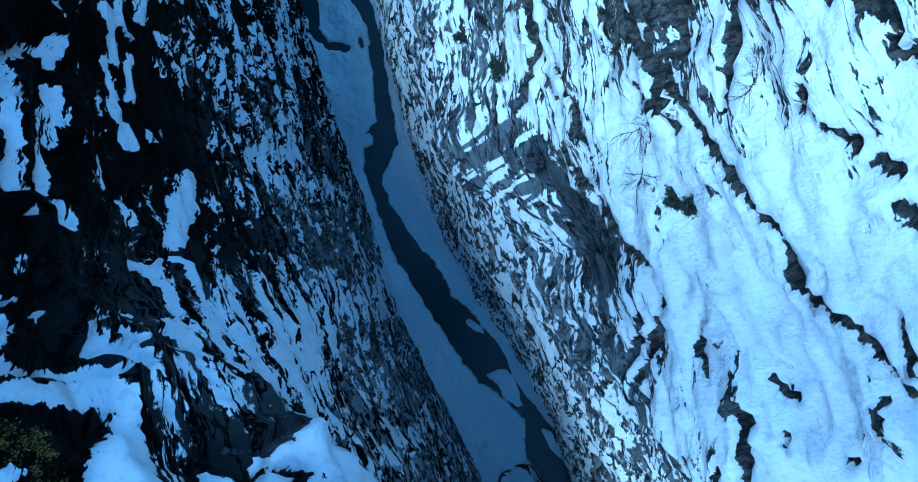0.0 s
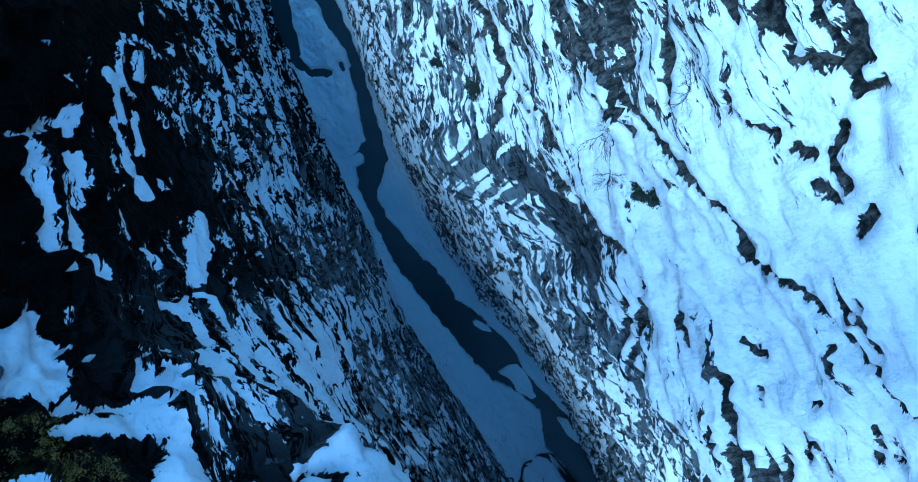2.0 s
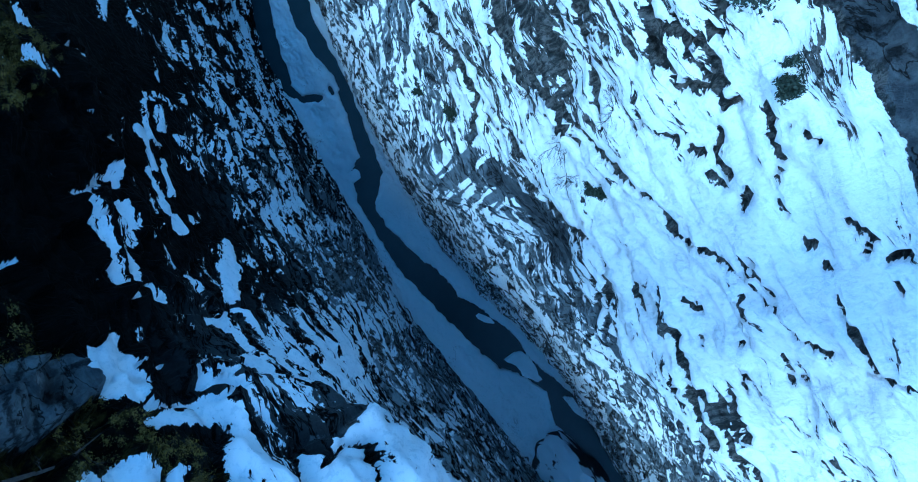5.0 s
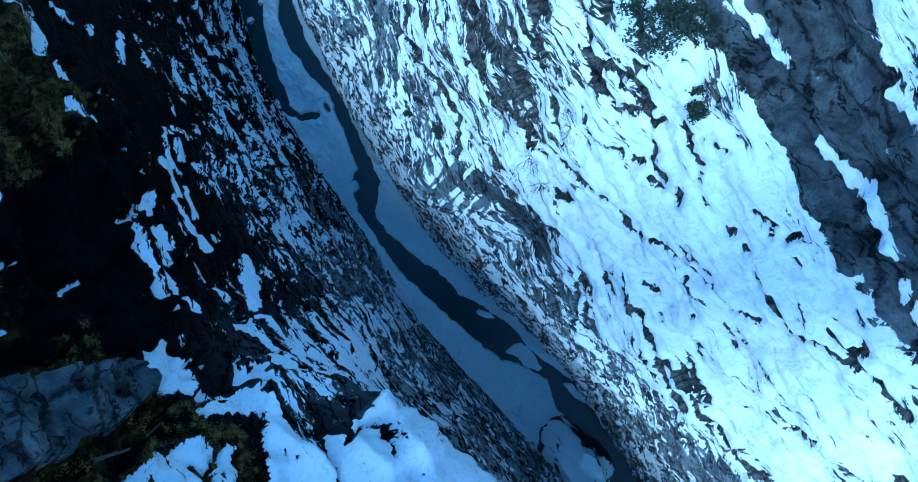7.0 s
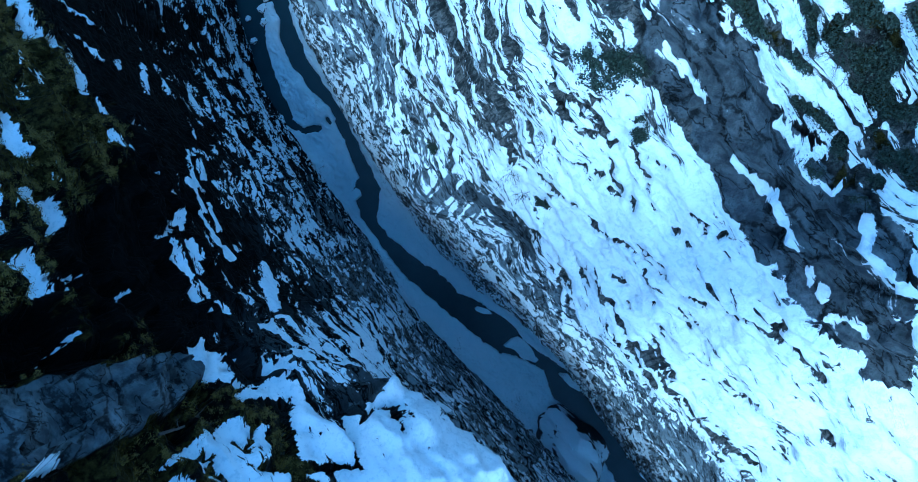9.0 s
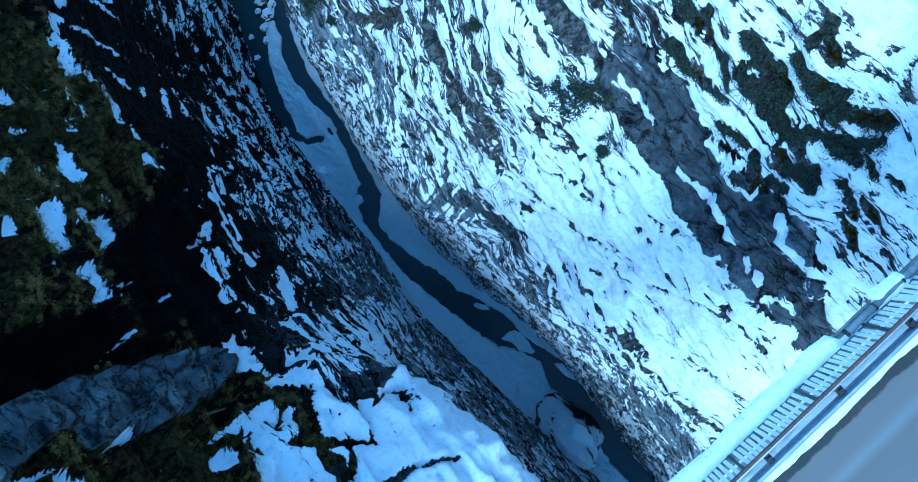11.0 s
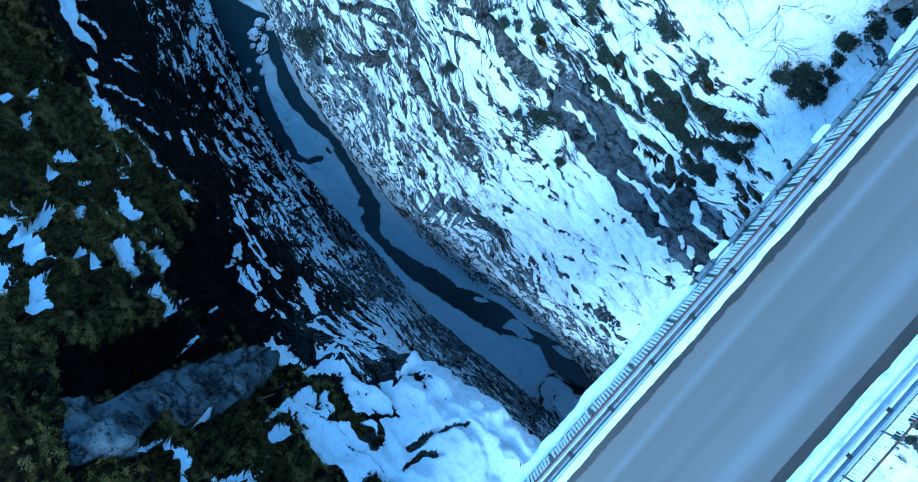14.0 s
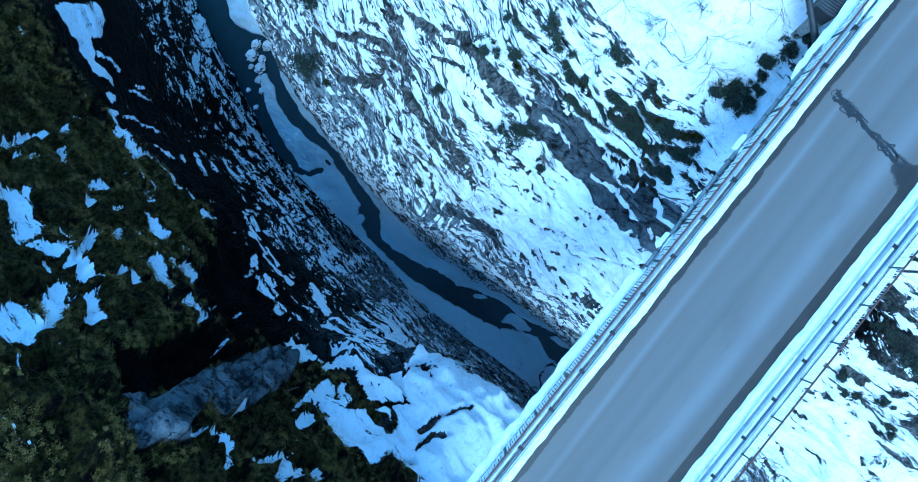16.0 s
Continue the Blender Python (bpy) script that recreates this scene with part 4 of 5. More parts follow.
CLIFF_SNOW_B = (
    (0.1, 2.1, 83.5, 1.6, 83.5),
)
CLIFF_SNOW = CLIFF_SNOW_A + CLIFF_SNOW_B
CLIFF = (-0.5, 81.8, -2.4, 82.1, -4.8, 82.1, -6.5, 81.4, -8.7, 81.1, -10.8, 80.4, -13, 80.6, -14.4, 80.2, -16.4, 79.9, -18, 79.9, -20, 80.2, -20.7, 81.4, -15.2, 85.9, -12.3, 87.8, -9.9, 88.3, -8.9, 87.6, -7.2, 87.4, -5.8, 86.9, -4.4, 86.4, -2.7, 87.4, -1.5, 87.1, -0.3, 87.4, 2.8, 82.6, 1.6, 82.6)
NOSE_ROCK = (3.8, 57.8, 2.4, 58.8, 0.9, 59.3, -0.3, 59.5, -2.9, 61.2, -4.1, 60.7, -5.8, 59, -4.8, 54.7, -1.2, 57.8, -0, 57.6, -0, 54.5, 0.9, 51.1, 4, 32.2, 4.8, 49.4, 5.2, 53.8, 4.5, 55.9)
NOSE_DARK = (2.8, 57.8, 1.6, 58.6, -0.3, 59.5, -2.9, 61.2, -4.1, 60.7, -5.8, 59, -4.8, 54.7, -1.7, 56.9, -0.3, 57.8, 1.4, 56.9, 2.1, 56.9)


def east_wall():
    X, Y, Z, V, N, D, shelf, tilt, beds = build_wall(EAST_Y, EAST_X, -1)
    rock = covered(Y, V, 1.1, *EAST_ROCK)
    growth = covered(Y, V, 0.95, *EAST_GROWTH)
    lip = np.interp(Y, (-30, -17, -8, 0, 8, 20, 40), (60, 59, 57.5, 57.5, 57, 55, 52))
    below = smooth(3.0, -1.0, V - lip + 3 * (fbm(Y / 4, V / 4, 3, 19) - 0.5))
    cliff = inside(Y, V, CLIFF, 0.2, 0.35)
    past = V - np.interp(Y, (-40, -16, -10, -4.4, -1.2, 4, 9, 16), (80, 80, 80.8, 81.9, 82, 82.4, 83.5, 86))
    upper = smooth(84, 87, V) * smooth(98, 95, V)
    cover = 0.86 + 0.2 * shelf - below * (0.26 - 0.14 * smooth(44, 30, Z)) - 0.1 * smooth(10, 16, Y)
    cover = cover - 0.22 * blob(Y, V, 7, 70, 7, 5) - 0.2 * blob(Y, V, 12, 72, 6, 7) - 0.1 * blob(Y, V, -18, 62, 7, 4)
    cover = cover + 0.14 * smooth(65, 68, V) * smooth(82, 79, V) * smooth(7, 2, Y) - 0.22 * smooth(-22, -26, Y) - 0.12 * upper
    nose = inside(Y, V, NOSE_ROCK, 0.4, 0.4)
    dark = inside(Y, V, NOSE_DARK, 0.3, 0.4)
    cover = cover * (1 - nose) + nose * 0.52 - 0.6 * dark
    cover = cover - 1.05 * rock - 0.75 * cliff - 0.95 * growth + 1.05 * covered(Y, V, 0.8, CLIFF_SNOW)
    moss = 0.02 + 0.5 * growth - 0.2 * cliff + 0.06 * rock * smooth(66, 74, V) + 0.12 * upper
    D = D * (1 - 0.8 * smooth(94, 98, V)) + 0.22 * smooth(0.4, 0.7, cover) - 0.3 * rock
    D = D + 1.1 * (fbm(Y / 3.4, V / 2.4, 3, 43, 0.55) - 0.5) * smooth(60, 66, V) * smooth(98, 94, V)
    D = D - 0.9 * smooth(-0.1, 0.6, past) * smooth(6, 2, past)
    D = D + 1.0 * blob(Y, V, 2.0, 56, 3.0, 3.5) + 1.4 * blob(Y, V, 5.0, 48, 3.0, 6) - 1.0 * blob(Y, V, -3.5, 53.5, 2.0, 4) + 1.6 * blob(Y, V, 19, 70, 3, 3)
    D = D + (0.7 * (fbm(Y / 2.0, V / 1.7, 3, 33) - 0.5) + 0.25 * facets(Y, V, 1.6, 37)) * smooth(97, 94, V) + 0.6 * cliff * facets(Y, V, 1.3, 47)
    D = D - 2.4 * smooth(-5.2, -8.4, Y) * smooth(-12, -10, Y) * smooth(95, 98, V) * smooth(112, 104, V)
    frost_haze = below * (0.65 + 0.32 * smooth(54, 42, V)) * (1 - nose) + 0.55 * nose * (1 - dark)
    ob, P = finish_wall("wall_east", X, Y, Z, N, D, beds, {"cover": cover, "moss": moss, "frost_haze": frost_haze, "ledge": 0.16 + 0.25 * below, "bars": nose * (1 - dark), "bare": 0.85 * cliff + 0.9 * nose + 0.85 * below * smooth(30, 40, V) + 0.4 * rock * smooth(80, 70, V), "lines": 0.3 + 0.28 * smooth(-4, 3, Y) + 0.55 * below - 0.2 * smooth(-20, -26, Y) - 0.15 * blob(Y, V, -8, 74, 6, 6) - 0.3 * smooth(95, 98, V), "rock_dark": 0.12 + 0.2 * cliff + 0.36 * upper - 0.3 * nose + 0.4 * dark})
    tagged(ob, "steep snow-covered slope with dark rock ledges", "slope", kind="structure")
    return P, N, cover, moss, V[0]


WEST = west_wall()
EAST = east_wall()

# ---------------- the river ----------------
EDGE_WEST = ((-80, -6), (-50, -5.5), (-44, -5), (-35, -3.2), (-31, -4), (-26, -2.2), (-21, -3.9), (-19, -5.6), (-13, -7), (-5.5, -8), (2, -8.9), (8.5, -8.4),
             (13.4, -7.7), (17.6, -6.3), (18.6, -3.6), (24, -1.6), (28.4, -0.4), (31, 0.2), (35, 0.2), (41, 0.4), (44.5, 1.8), (47.5, 4.2), (50, 3.2), (54.9, 1.7), (60, 3.5), (64.4, 6), (68.3, 8.1), (85, 20))
EDGE_EAST = ((-80, 2), (-37, 0.7), (-29.6, 1), (-24.7, -0.3), (-20.8, -1.1), (-16.6, -0.9), (-11.7, -2.1), (-6.5, -4.1), (-1.5, -4.4), (1, -5.4), (8, -6.5),
             (12, -5.8), (14.8, -2.1), (22, -0.1), (26.6, 1.2), (31.4, 2.1), (40, 3.4), (46.5, 6.2), (49.3, 7.8), (54.7, 11), (57.8, 9.9), (61.6, 9.1), (64.8, 11), (85, 26))


def capsule(x, y, ends, radius):
    """How deep a place lies inside a row of round-ended strips."""
    p = np.array(ends).reshape(-1, 2)
    best = np.full(x.shape, 1e9)
    for (xa, ya), (xb, yb) in zip(p[:-1], p[1:]):
        t = np.clip(((x - xa) * (xb - xa) + (y - ya) * (yb - ya)) / ((xb - xa) ** 2 + (yb - ya) ** 2 + 1e-9), 0, 1)
        best = np.minimum(best, np.hypot(x - xa - t * (xb - xa), y - ya - t * (yb - ya)))
    return radius - best


def river_ice():
    """Snowed-over ice from wall to wall, with the open water left out."""
    y, x = np.meshgrid(np.arange(-62, 76, 0.16), np.arange(-22, 34, 0.16), indexing="ij")
    wx = x + 0.9 * (fbm(x / 1.4, y / 1.8, 4, 71, 0.6) - 0.5)
    wy = y + 0.9 * (fbm(x / 1.4, y / 1.8, 4, 73, 0.6) - 0.5)
    west, east = np.interp(wy, *np.array(EDGE_WEST).T), np.interp(wy, *np.array(EDGE_EAST).T)
    open_water = np.minimum(wx - west, east - wx)
    side = np.minimum(np.minimum(wx + 12, np.interp(wy, (30, 34, 38, 41, 44.5, 47.5, 50, 60), (-5.6, -4.9, -3.6, -2.6, -0.9, 1.2, 3.2, 9)) - wx), wy - 33.5)
    open_water = np.maximum(open_water, side)
    strip = np.minimum(np.interp(wy, (28, 32, 35, 38, 41, 44.5, 47.5, 50.5), (0.0, 0.6, 0.2, 0.6, 0.6, 1.9, 4.2, 5.2)) - wx, wx - np.interp(wy, (28, 34, 38, 41, 44.5, 47.5, 50), (-7, -4.9, -3.6, -2.6, -0.9, 1.2, 3.4)))
    strip = np.minimum(np.minimum(strip, wy - 28.5), 50.5 - wy)
    open_water = np.minimum(open_water, -strip)
    open_water = np.maximum(open_water, capsule(wx, wy, (-7.5, 36, -6.2, 33.5, -5.2, 30.6, -3.2, 29.3), 0.55))
    open_water = np.maximum(open_water, capsule(wx, wy, (-11.5, 13.6, -10.6, 12.2), 0.35))
    open_water = np.maximum(open_water, capsule(wx, wy, (-1.2, 28.6, -1.0, 29.6), 0.3))
    lump = (fbm(x / 1.8, y / 3.0, 5, 75, 0.6) - 0.5) * (0.9 + 1.3 * smooth(8, 20, y) + 0.6 * smooth(-28, -34, y))
    away = np.clip(-open_water, 0, 6)
    Z = 0.25 + 0.07 * away + lump * np.clip(away, 0.1, 1)
    Z = Z + (-0.9 - Z) * smooth(-0.08, 0.12, open_water)
    ob = new("river_ice", grid_mesh("river_ice", x, y, Z, ICE))
    return tagged(ob, "snow-covered ice shelves along dark open water", "river ice", kind="structure")


river_ice()
yy, xx = np.meshgrid(np.linspace(-80, 85, 60), np.linspace(-30, 60, 40), indexing="ij")
tagged(new("water", grid_mesh("water", xx, yy, xx * 0 - 0.25, WATER)), "dark open river water between ice shelves", "river", kind="structure")


# ice strip, floes and snow-covered stones in the river
def ice_slab(name, pairs, label, category, high=0.35, grow=0.5):
    """A thick slab of ice; pairs: y, west and east edge, from south to north."""
    p = np.array(pairs).reshape(-1, 3)
    y = np.arange(p[0, 0], p[-1, 0], 0.2)
    a, b = np.interp(y, p[:, 0], p[:, 1]), np.interp(y, p[:, 0], p[:, 2])
    a = a + grow * (fbm(y / 1.3, y * 0 + 1, 4, 81) - 0.5) * 2
    b = b + grow * (fbm(y / 1.3, y * 0 + 9, 4, 83) - 0.5) * 2
    b = np.maximum(b, a + 0.05)
    u = np.r_[0, 0, 0.04, np.linspace(0.12, 0.88, 12), 0.96, 1, 1]
    X = a[:, None] + (b - a)[:, None] * u[None]
    Y = np.repeat(y[:, None], len(u), 1)
    Z = high * (0.7 + 1.2 * fbm(X / 1.2, Y / 1.2, 4, 85))
    Z[:, 0] = Z[:, -1] = -0.6
    Z[0], Z[-1] = -0.6, -0.6
    return tagged(new(name, grid_mesh(name, X, Y, Z, ICE)), label, category)


ice_slab("ice_floe", (-13.4, -2.3, -2.1, -12.4, -3.3, -2.2, -11.2, -3.9, -2.9, -10.4, -3.8, -3.5), "thin grey ice floe stuck in dark water", "ice floe", 0.15, 0.15)
ice_slab("ice_floe", (-24.4, -2.0, -1.6, -22, -3.6, -1.3, -20.4, -3.4, -1.3, -19, -4.3, -1.6, -18.2, -4.2, -3.0), "ragged snow-covered ice floe beside the ice shelf", "ice floe", 0.2, 0.3)
ice_slab("ice_floe", (-33, 0.1, 0.5, -31, -0.6, 0.6, -29.2, -0.6, 0.5, -28.2, -0.7, -0.4), "long narrow snowy ice floe by the bank", "ice floe", 0.2, 0.12)
ice_slab("ice_floe", (16.0, -6.6, -5.3, 17.0, -6.9, -4.9, 17.8, -6.6, -5.2), "small round snow-capped floe at the shelf's edge", "ice floe", 0.3, 0.15)


def stone(name, place, size, material, label, category, group="", seed=0, flat=0.6, kind="", rough=0.9):
    bm = bmesh.new()
    bmesh.ops.create_icosphere(bm, subdivisions=4, radius=1.0)
    for v in bm.verts:
        d = noise.fractal(v.co * rough + Vector((seed * 7.1, 0, 0)), 1.0, 2.0, 4)
        v.co = v.co * (1 + 0.33 * d)
        v.co = Vector((v.co.x * size[0], v.co.y * size[1], v.co.z * size[2] * (flat if v.co.z < 0 else 1)))
    ob = part(name, bm, material, None)
    ob.location = place
    return tagged(ob, label, category, group, kind)


def mound_material():
    n = Nodes("snow_over_dark_stone")
    p = n.coords()
    up = n.node("SeparateXYZ", Vector=n.node("NewGeometry").outputs["Normal"]).outputs["Z"]
    a = n.noise(p, 0.5, (1, 1, 1), 6, 0.6)
    streak = n.noise(p, 0.5, (1.2, 0.25, 1), 5, 0.6, 1.0)
    m = n.step(n.math("ADD", up, n.math("MULTIPLY_ADD", streak, 1.2, -0.6)), 0.4, 0.5)
    c = n.mix(m, (0.03, 0.03, 0.032), n.mix(a, (0.74, 0.77, 0.8), (0.87, 0.88, 0.88)))
    return n.done(c, 0.65, n.bump(a, 0.6, 0.3))


MOUND = mound_material()
stone("snow_mound", (-6.8, -38.5, -0.5), (4.4, 7.2, 8.0), MOUND, "big smooth snow-covered boulder in the river bend", "snow mound", "", 3)
for k, (x, y, r) in enumerate(((6.4, 54.6, 1.3), (8.6, 55.4, 1.0), (5.4, 51.8, 1.2), (3.4, 50.4, 0.9), (7.0, 52.6, 0.8), (2.0, 48.6, 0.7), (9.8, 53.4, 1.1), (4.4, 53.4, 0.6), (-1.4, 47.4, 0.6), (0.4, 50.8, 0.5))):
    stone("snowy_boulder", (x, y, 0.0), (r, r * 0.85, r * 0.8), MOUND, "snow-capped river boulder in dark water", "boulder", "boulders in the river", k, rough=1.7)

# ---------------- the bridge ----------------
DECK_Z, MID = 97.0, -14.07
WHITE_PAINT = plain("chipped_white_paint", (0.78, 0.78, 0.76), 0.55, 0, 0.08, 20, 0.1)
# kerb concrete, darkened to hold the shade between the railing bars
FASCIA = plain("shade_dark_concrete", (0.17, 0.165, 0.155), 0.8, 0, 0.3, 4)
bridge = tagged(thing("bridge", (0, MID, DECK_Z)), "two-lane concrete road bridge with snow along its edges", "bridge")
bm = bmesh.new()
box(bm, -60, 24, -5.6, 4.92, -0.28, -0.05, 0.05)
box(bm, -60, 24, -3.6, 3.6, -1.1, -0.28)
part("deck", bm, CONCRETE, bridge)
for y in (-3.1, 0.0, 3.1):
    bm = bmesh.new()
    box(bm, -60, 24, y - 0.3, y + 0.3, -2.3, -1.1, 0.03)
    part("girder", bm, CONCRETE, bridge)
xs, ysn = np.meshgrid(np.arange(-60, 90, 0.5), np.linspace(-3.9, 3.9, 60), indexing="ij")
wet_dark = np.maximum(1.5 * smooth(-2.95, -3.15, ysn), 0.85 * smooth(2.75, 3.3, ysn)) + 0.9 * blob(xs, ysn, 19.6, -2.9, 0.9, 1.3)
drift = 0.15 * np.sin(xs / 9.0) + 0.08 * np.sin(xs / 3.1)
track = np.exp(-(((ysn + 1.5 + drift) / 0.55) ** 2)) * 0.75 + 0.8 * np.exp(-(((ysn - 2.1 - 0.5 * drift) / 0.16) ** 2)) + 0.35 * np.exp(-(((ysn - 0.6) / 0.35) ** 2))
road = new("asphalt", grid_mesh("asphalt", xs, ysn, xs * 0, ASPHALT, {"wet_dark": wet_dark, "track": track}))
road.parent = bridge
tagged(road, "worn grey asphalt with pale wheel tracks")
for y0, y1 in ((3.62, 4.93), (-5.55, -3.62)):
    bm = bmesh.new()
    box(bm, -60, 24.5, y0, y1, -0.049, 0.06, 0.02)
    part("kerb", bm, FASCIA, bridge)


def sealant(points, width, seed):
    """A flat, wobbling line of tar along points, just above the road."""
    p = np.array(points, float)
    s = np.r_[0, np.cumsum(np.hypot(*np.diff(p, axis=0).T))]
    q = np.arange(0, s[-1], 0.06)
    x, y = np.interp(q, s, p[:, 0]), np.interp(q, s, p[:, 1])
    x = x + 0.22 * (fbm(q / 0.6, q * 0, 3, seed) - 0.5) * 2
    y = y + 0.1 * (fbm(q / 0.5, q * 0 + 5, 3, seed + 1) - 0.5) * 2
    tx, ty = np.gradient(x), np.gradient(y)
    l = np.hypot(tx, ty) + 1e-6
    w = width * (0.5 + fbm(q / 0.25, q * 0, 2, seed + 2))
    X = np.stack([x - ty / l * w, x + ty / l * w], 1)
    Y = np.stack([y + tx / l * w, y - tx / l * w], 1)
    return X, Y


joint_rng = np.random.default_rng(12)
for k in range(17):
    main = k < 3
    top, low = (2.75, -2.6) if main else sorted(joint_rng.uniform(-3.2, 2.9, 2), reverse=True)
    if k >= 11:
        top, low = joint_rng.uniform(2.0, 2.9), joint_rng.uniform(1.0, 1.8)
    u = np.linspace(0, 1, 9)
    loop = (0.09 if main else joint_rng.uniform(0.1, 0.3)) * np.sin(u * joint_rng.uniform(3, 13) + joint_rng.uniform(0, 6))
    y = top + (low - top) * u + (0 if main else 0.35 * np.sin(u * joint_rng.uniform(6, 12)))
    x = 20.25 + 0.13 * y + loop + joint_rng.uniform(-0.12, 0.12)
    X, Y = sealant(np.stack([x, np.clip(y, -3.3, 2.95)], 1), (0.085, 0.06, 0.05)[k] if main else joint_rng.uniform(0.018, 0.036), 101 + 3 * k)
    ob = new("joint_sealant", grid_mesh("joint_sealant", X, Y, X * 0 + 0.004 + 0.0006 * k, TAR))
    ob.parent = bridge
    if k == 0:
        tagged(ob, "black tar line across the road joint")


def heap(name, x0, x1, y0, y1, high, seed, label, ragged0=0.1, ragged1=0.1, gaps=()):
    """A bank of snow along the bridge between two ragged edges; gaps: stretches of x where it has slid off."""
    x = np.arange(x0, x1, 0.07)
    a = y0 + ragged0 * 2 * (fbm(x / 1.7, x * 0, 6, seed, 0.68) - 0.5)
    b = y1 + ragged1 * 2 * (fbm(x / 0.9, x * 0 + 7, 4, seed + 1, 0.6) - 0.5)
    for g0, g1, keep in gaps:
        f = smooth(g0 - 0.25, g0, x) * smooth(g1 + 0.25, g1, x)
        b = b - f * (b - (a + keep * (y1 - y0)))
    u = np.linspace(0, 1, 14)
    X = np.repeat(x[:, None], 14, 1)
    Y = a[:, None] + (b - a)[:, None] * u[None]
    dome = np.clip(1 - np.abs(2 * u - 1) ** 3.5, 0, 1)[None]
    Z = 0.02 + high * dome * (0.55 + 0.9 * fbm(X / 0.8, Y / 0.4, 4, seed + 2)) * np.clip((b - a) / (abs(y1 - y0) + 1e-6), 0.2, 1)[:, None]
    ob = new(name, grid_mesh(name, X, Y + MID, Z + DECK_Z, SNOW))
    return tagged(ob, label, "snow bank", kind="stuff")


heap("snow_bank", -40, 40, 3.4, 4.0, 0.3, 121, "bright ragged snow bank along the road's edge", 0.13, 0.02)
heap("snow_on_footway", -40, 26, 4.12, 4.4, 0.1, 131, "thin trodden snow between guardrail and railing", 0.02, 0.02)
heap("snow_on_ledge", -40, 26, 4.62, 5.2, 0.2, 141, "lumpy snow ledge outside the bridge railing", 0.02, 0.14,
     ((9.7, 11.6, 0.15), (12.4, 14.8, 0.12), (16.2, 19.6, 0.3), (7.2, 8.4, 0.45)))
heap("snow_bank", -40, 40, -4.5, -3.55, 0.22, 151, "flat dirty snow bank between asphalt and guardrail", 0.03, 0.08)
heap("snow_on_footway", -40, 26, -5.14, -4.42, 0.15, 161, "thin snow on the narrow footway", 0.02, 0.02)
heap("snow_on_ledge", -40, 26, -5.58, -5.08, 0.16, 171, "flat snow on the ledge outside the railing", 0.06, 0.02)


def railing(y, face, label, wide=0.052):
    """Steel railing of thin upright bars, with a rusty handrail and a post every 2.5 m."""
    rail = tagged(thing("bridge_railing", (0, MID + y, DECK_Z + 0.06)), label, "railing", "bridge railings")
    bm = bmesh.new()
    box(bm, -30, 25.4, -0.045, 0.045, 1.1, 1.16, 0.012)
    part("handrail", bm, RUST, rail, "flat rusty steel handrail")
    bm = bmesh.new()
    box(bm, -30, 25.4, -0.02, 0.02, 0.12, 0.16)
    part("bottom_rail", bm, BALUSTER, rail)
    bar_mesh = None
    for k in range(260):
        x = 25.2 - 0.165 * k
        if k % 15 == 0:
            continue
        if bar_mesh is None:
            bm = bmesh.new()
            box(bm, -wide, wide, -0.012, 0.012, 0.0, 1.1)
            ob = part("baluster", bm, WHITE_PAINT, rail)
            bar_mesh = ob.data
        else:
            ob = new("baluster", bar_mesh)
            ob.parent = rail
        ob.location = (x, 0.02 * math.sin(k * 2.3), 0)
        ob.rotation_euler = (0.02 * math.sin(k * 1.7), 0.03 * math.sin(k * 0.9), 0)
    post_mesh = None
    for k in range(22):
        if post_mesh is None:
            bm = bmesh.new()
            box(bm, -0.04, 0.04, -0.04, 0.04, 0, 1.1, 0.008)
            box(bm, -0.02, 0.02, -0.03, 0.03, 0.5, 1.0)
            ob = part("post", bm, BALUSTER, rail)
            post_mesh = ob.data
        else:
            ob = new("post", post_mesh)
            ob.parent = rail
        ob.location = (25.2 - 2.475 * k, 0, 0)
    return rail


railing(4.74, 1, "white-barred steel railing with rusty handrail")
railing(-5.1, -1, "white-barred steel railing with rusty handrail", 0.016)


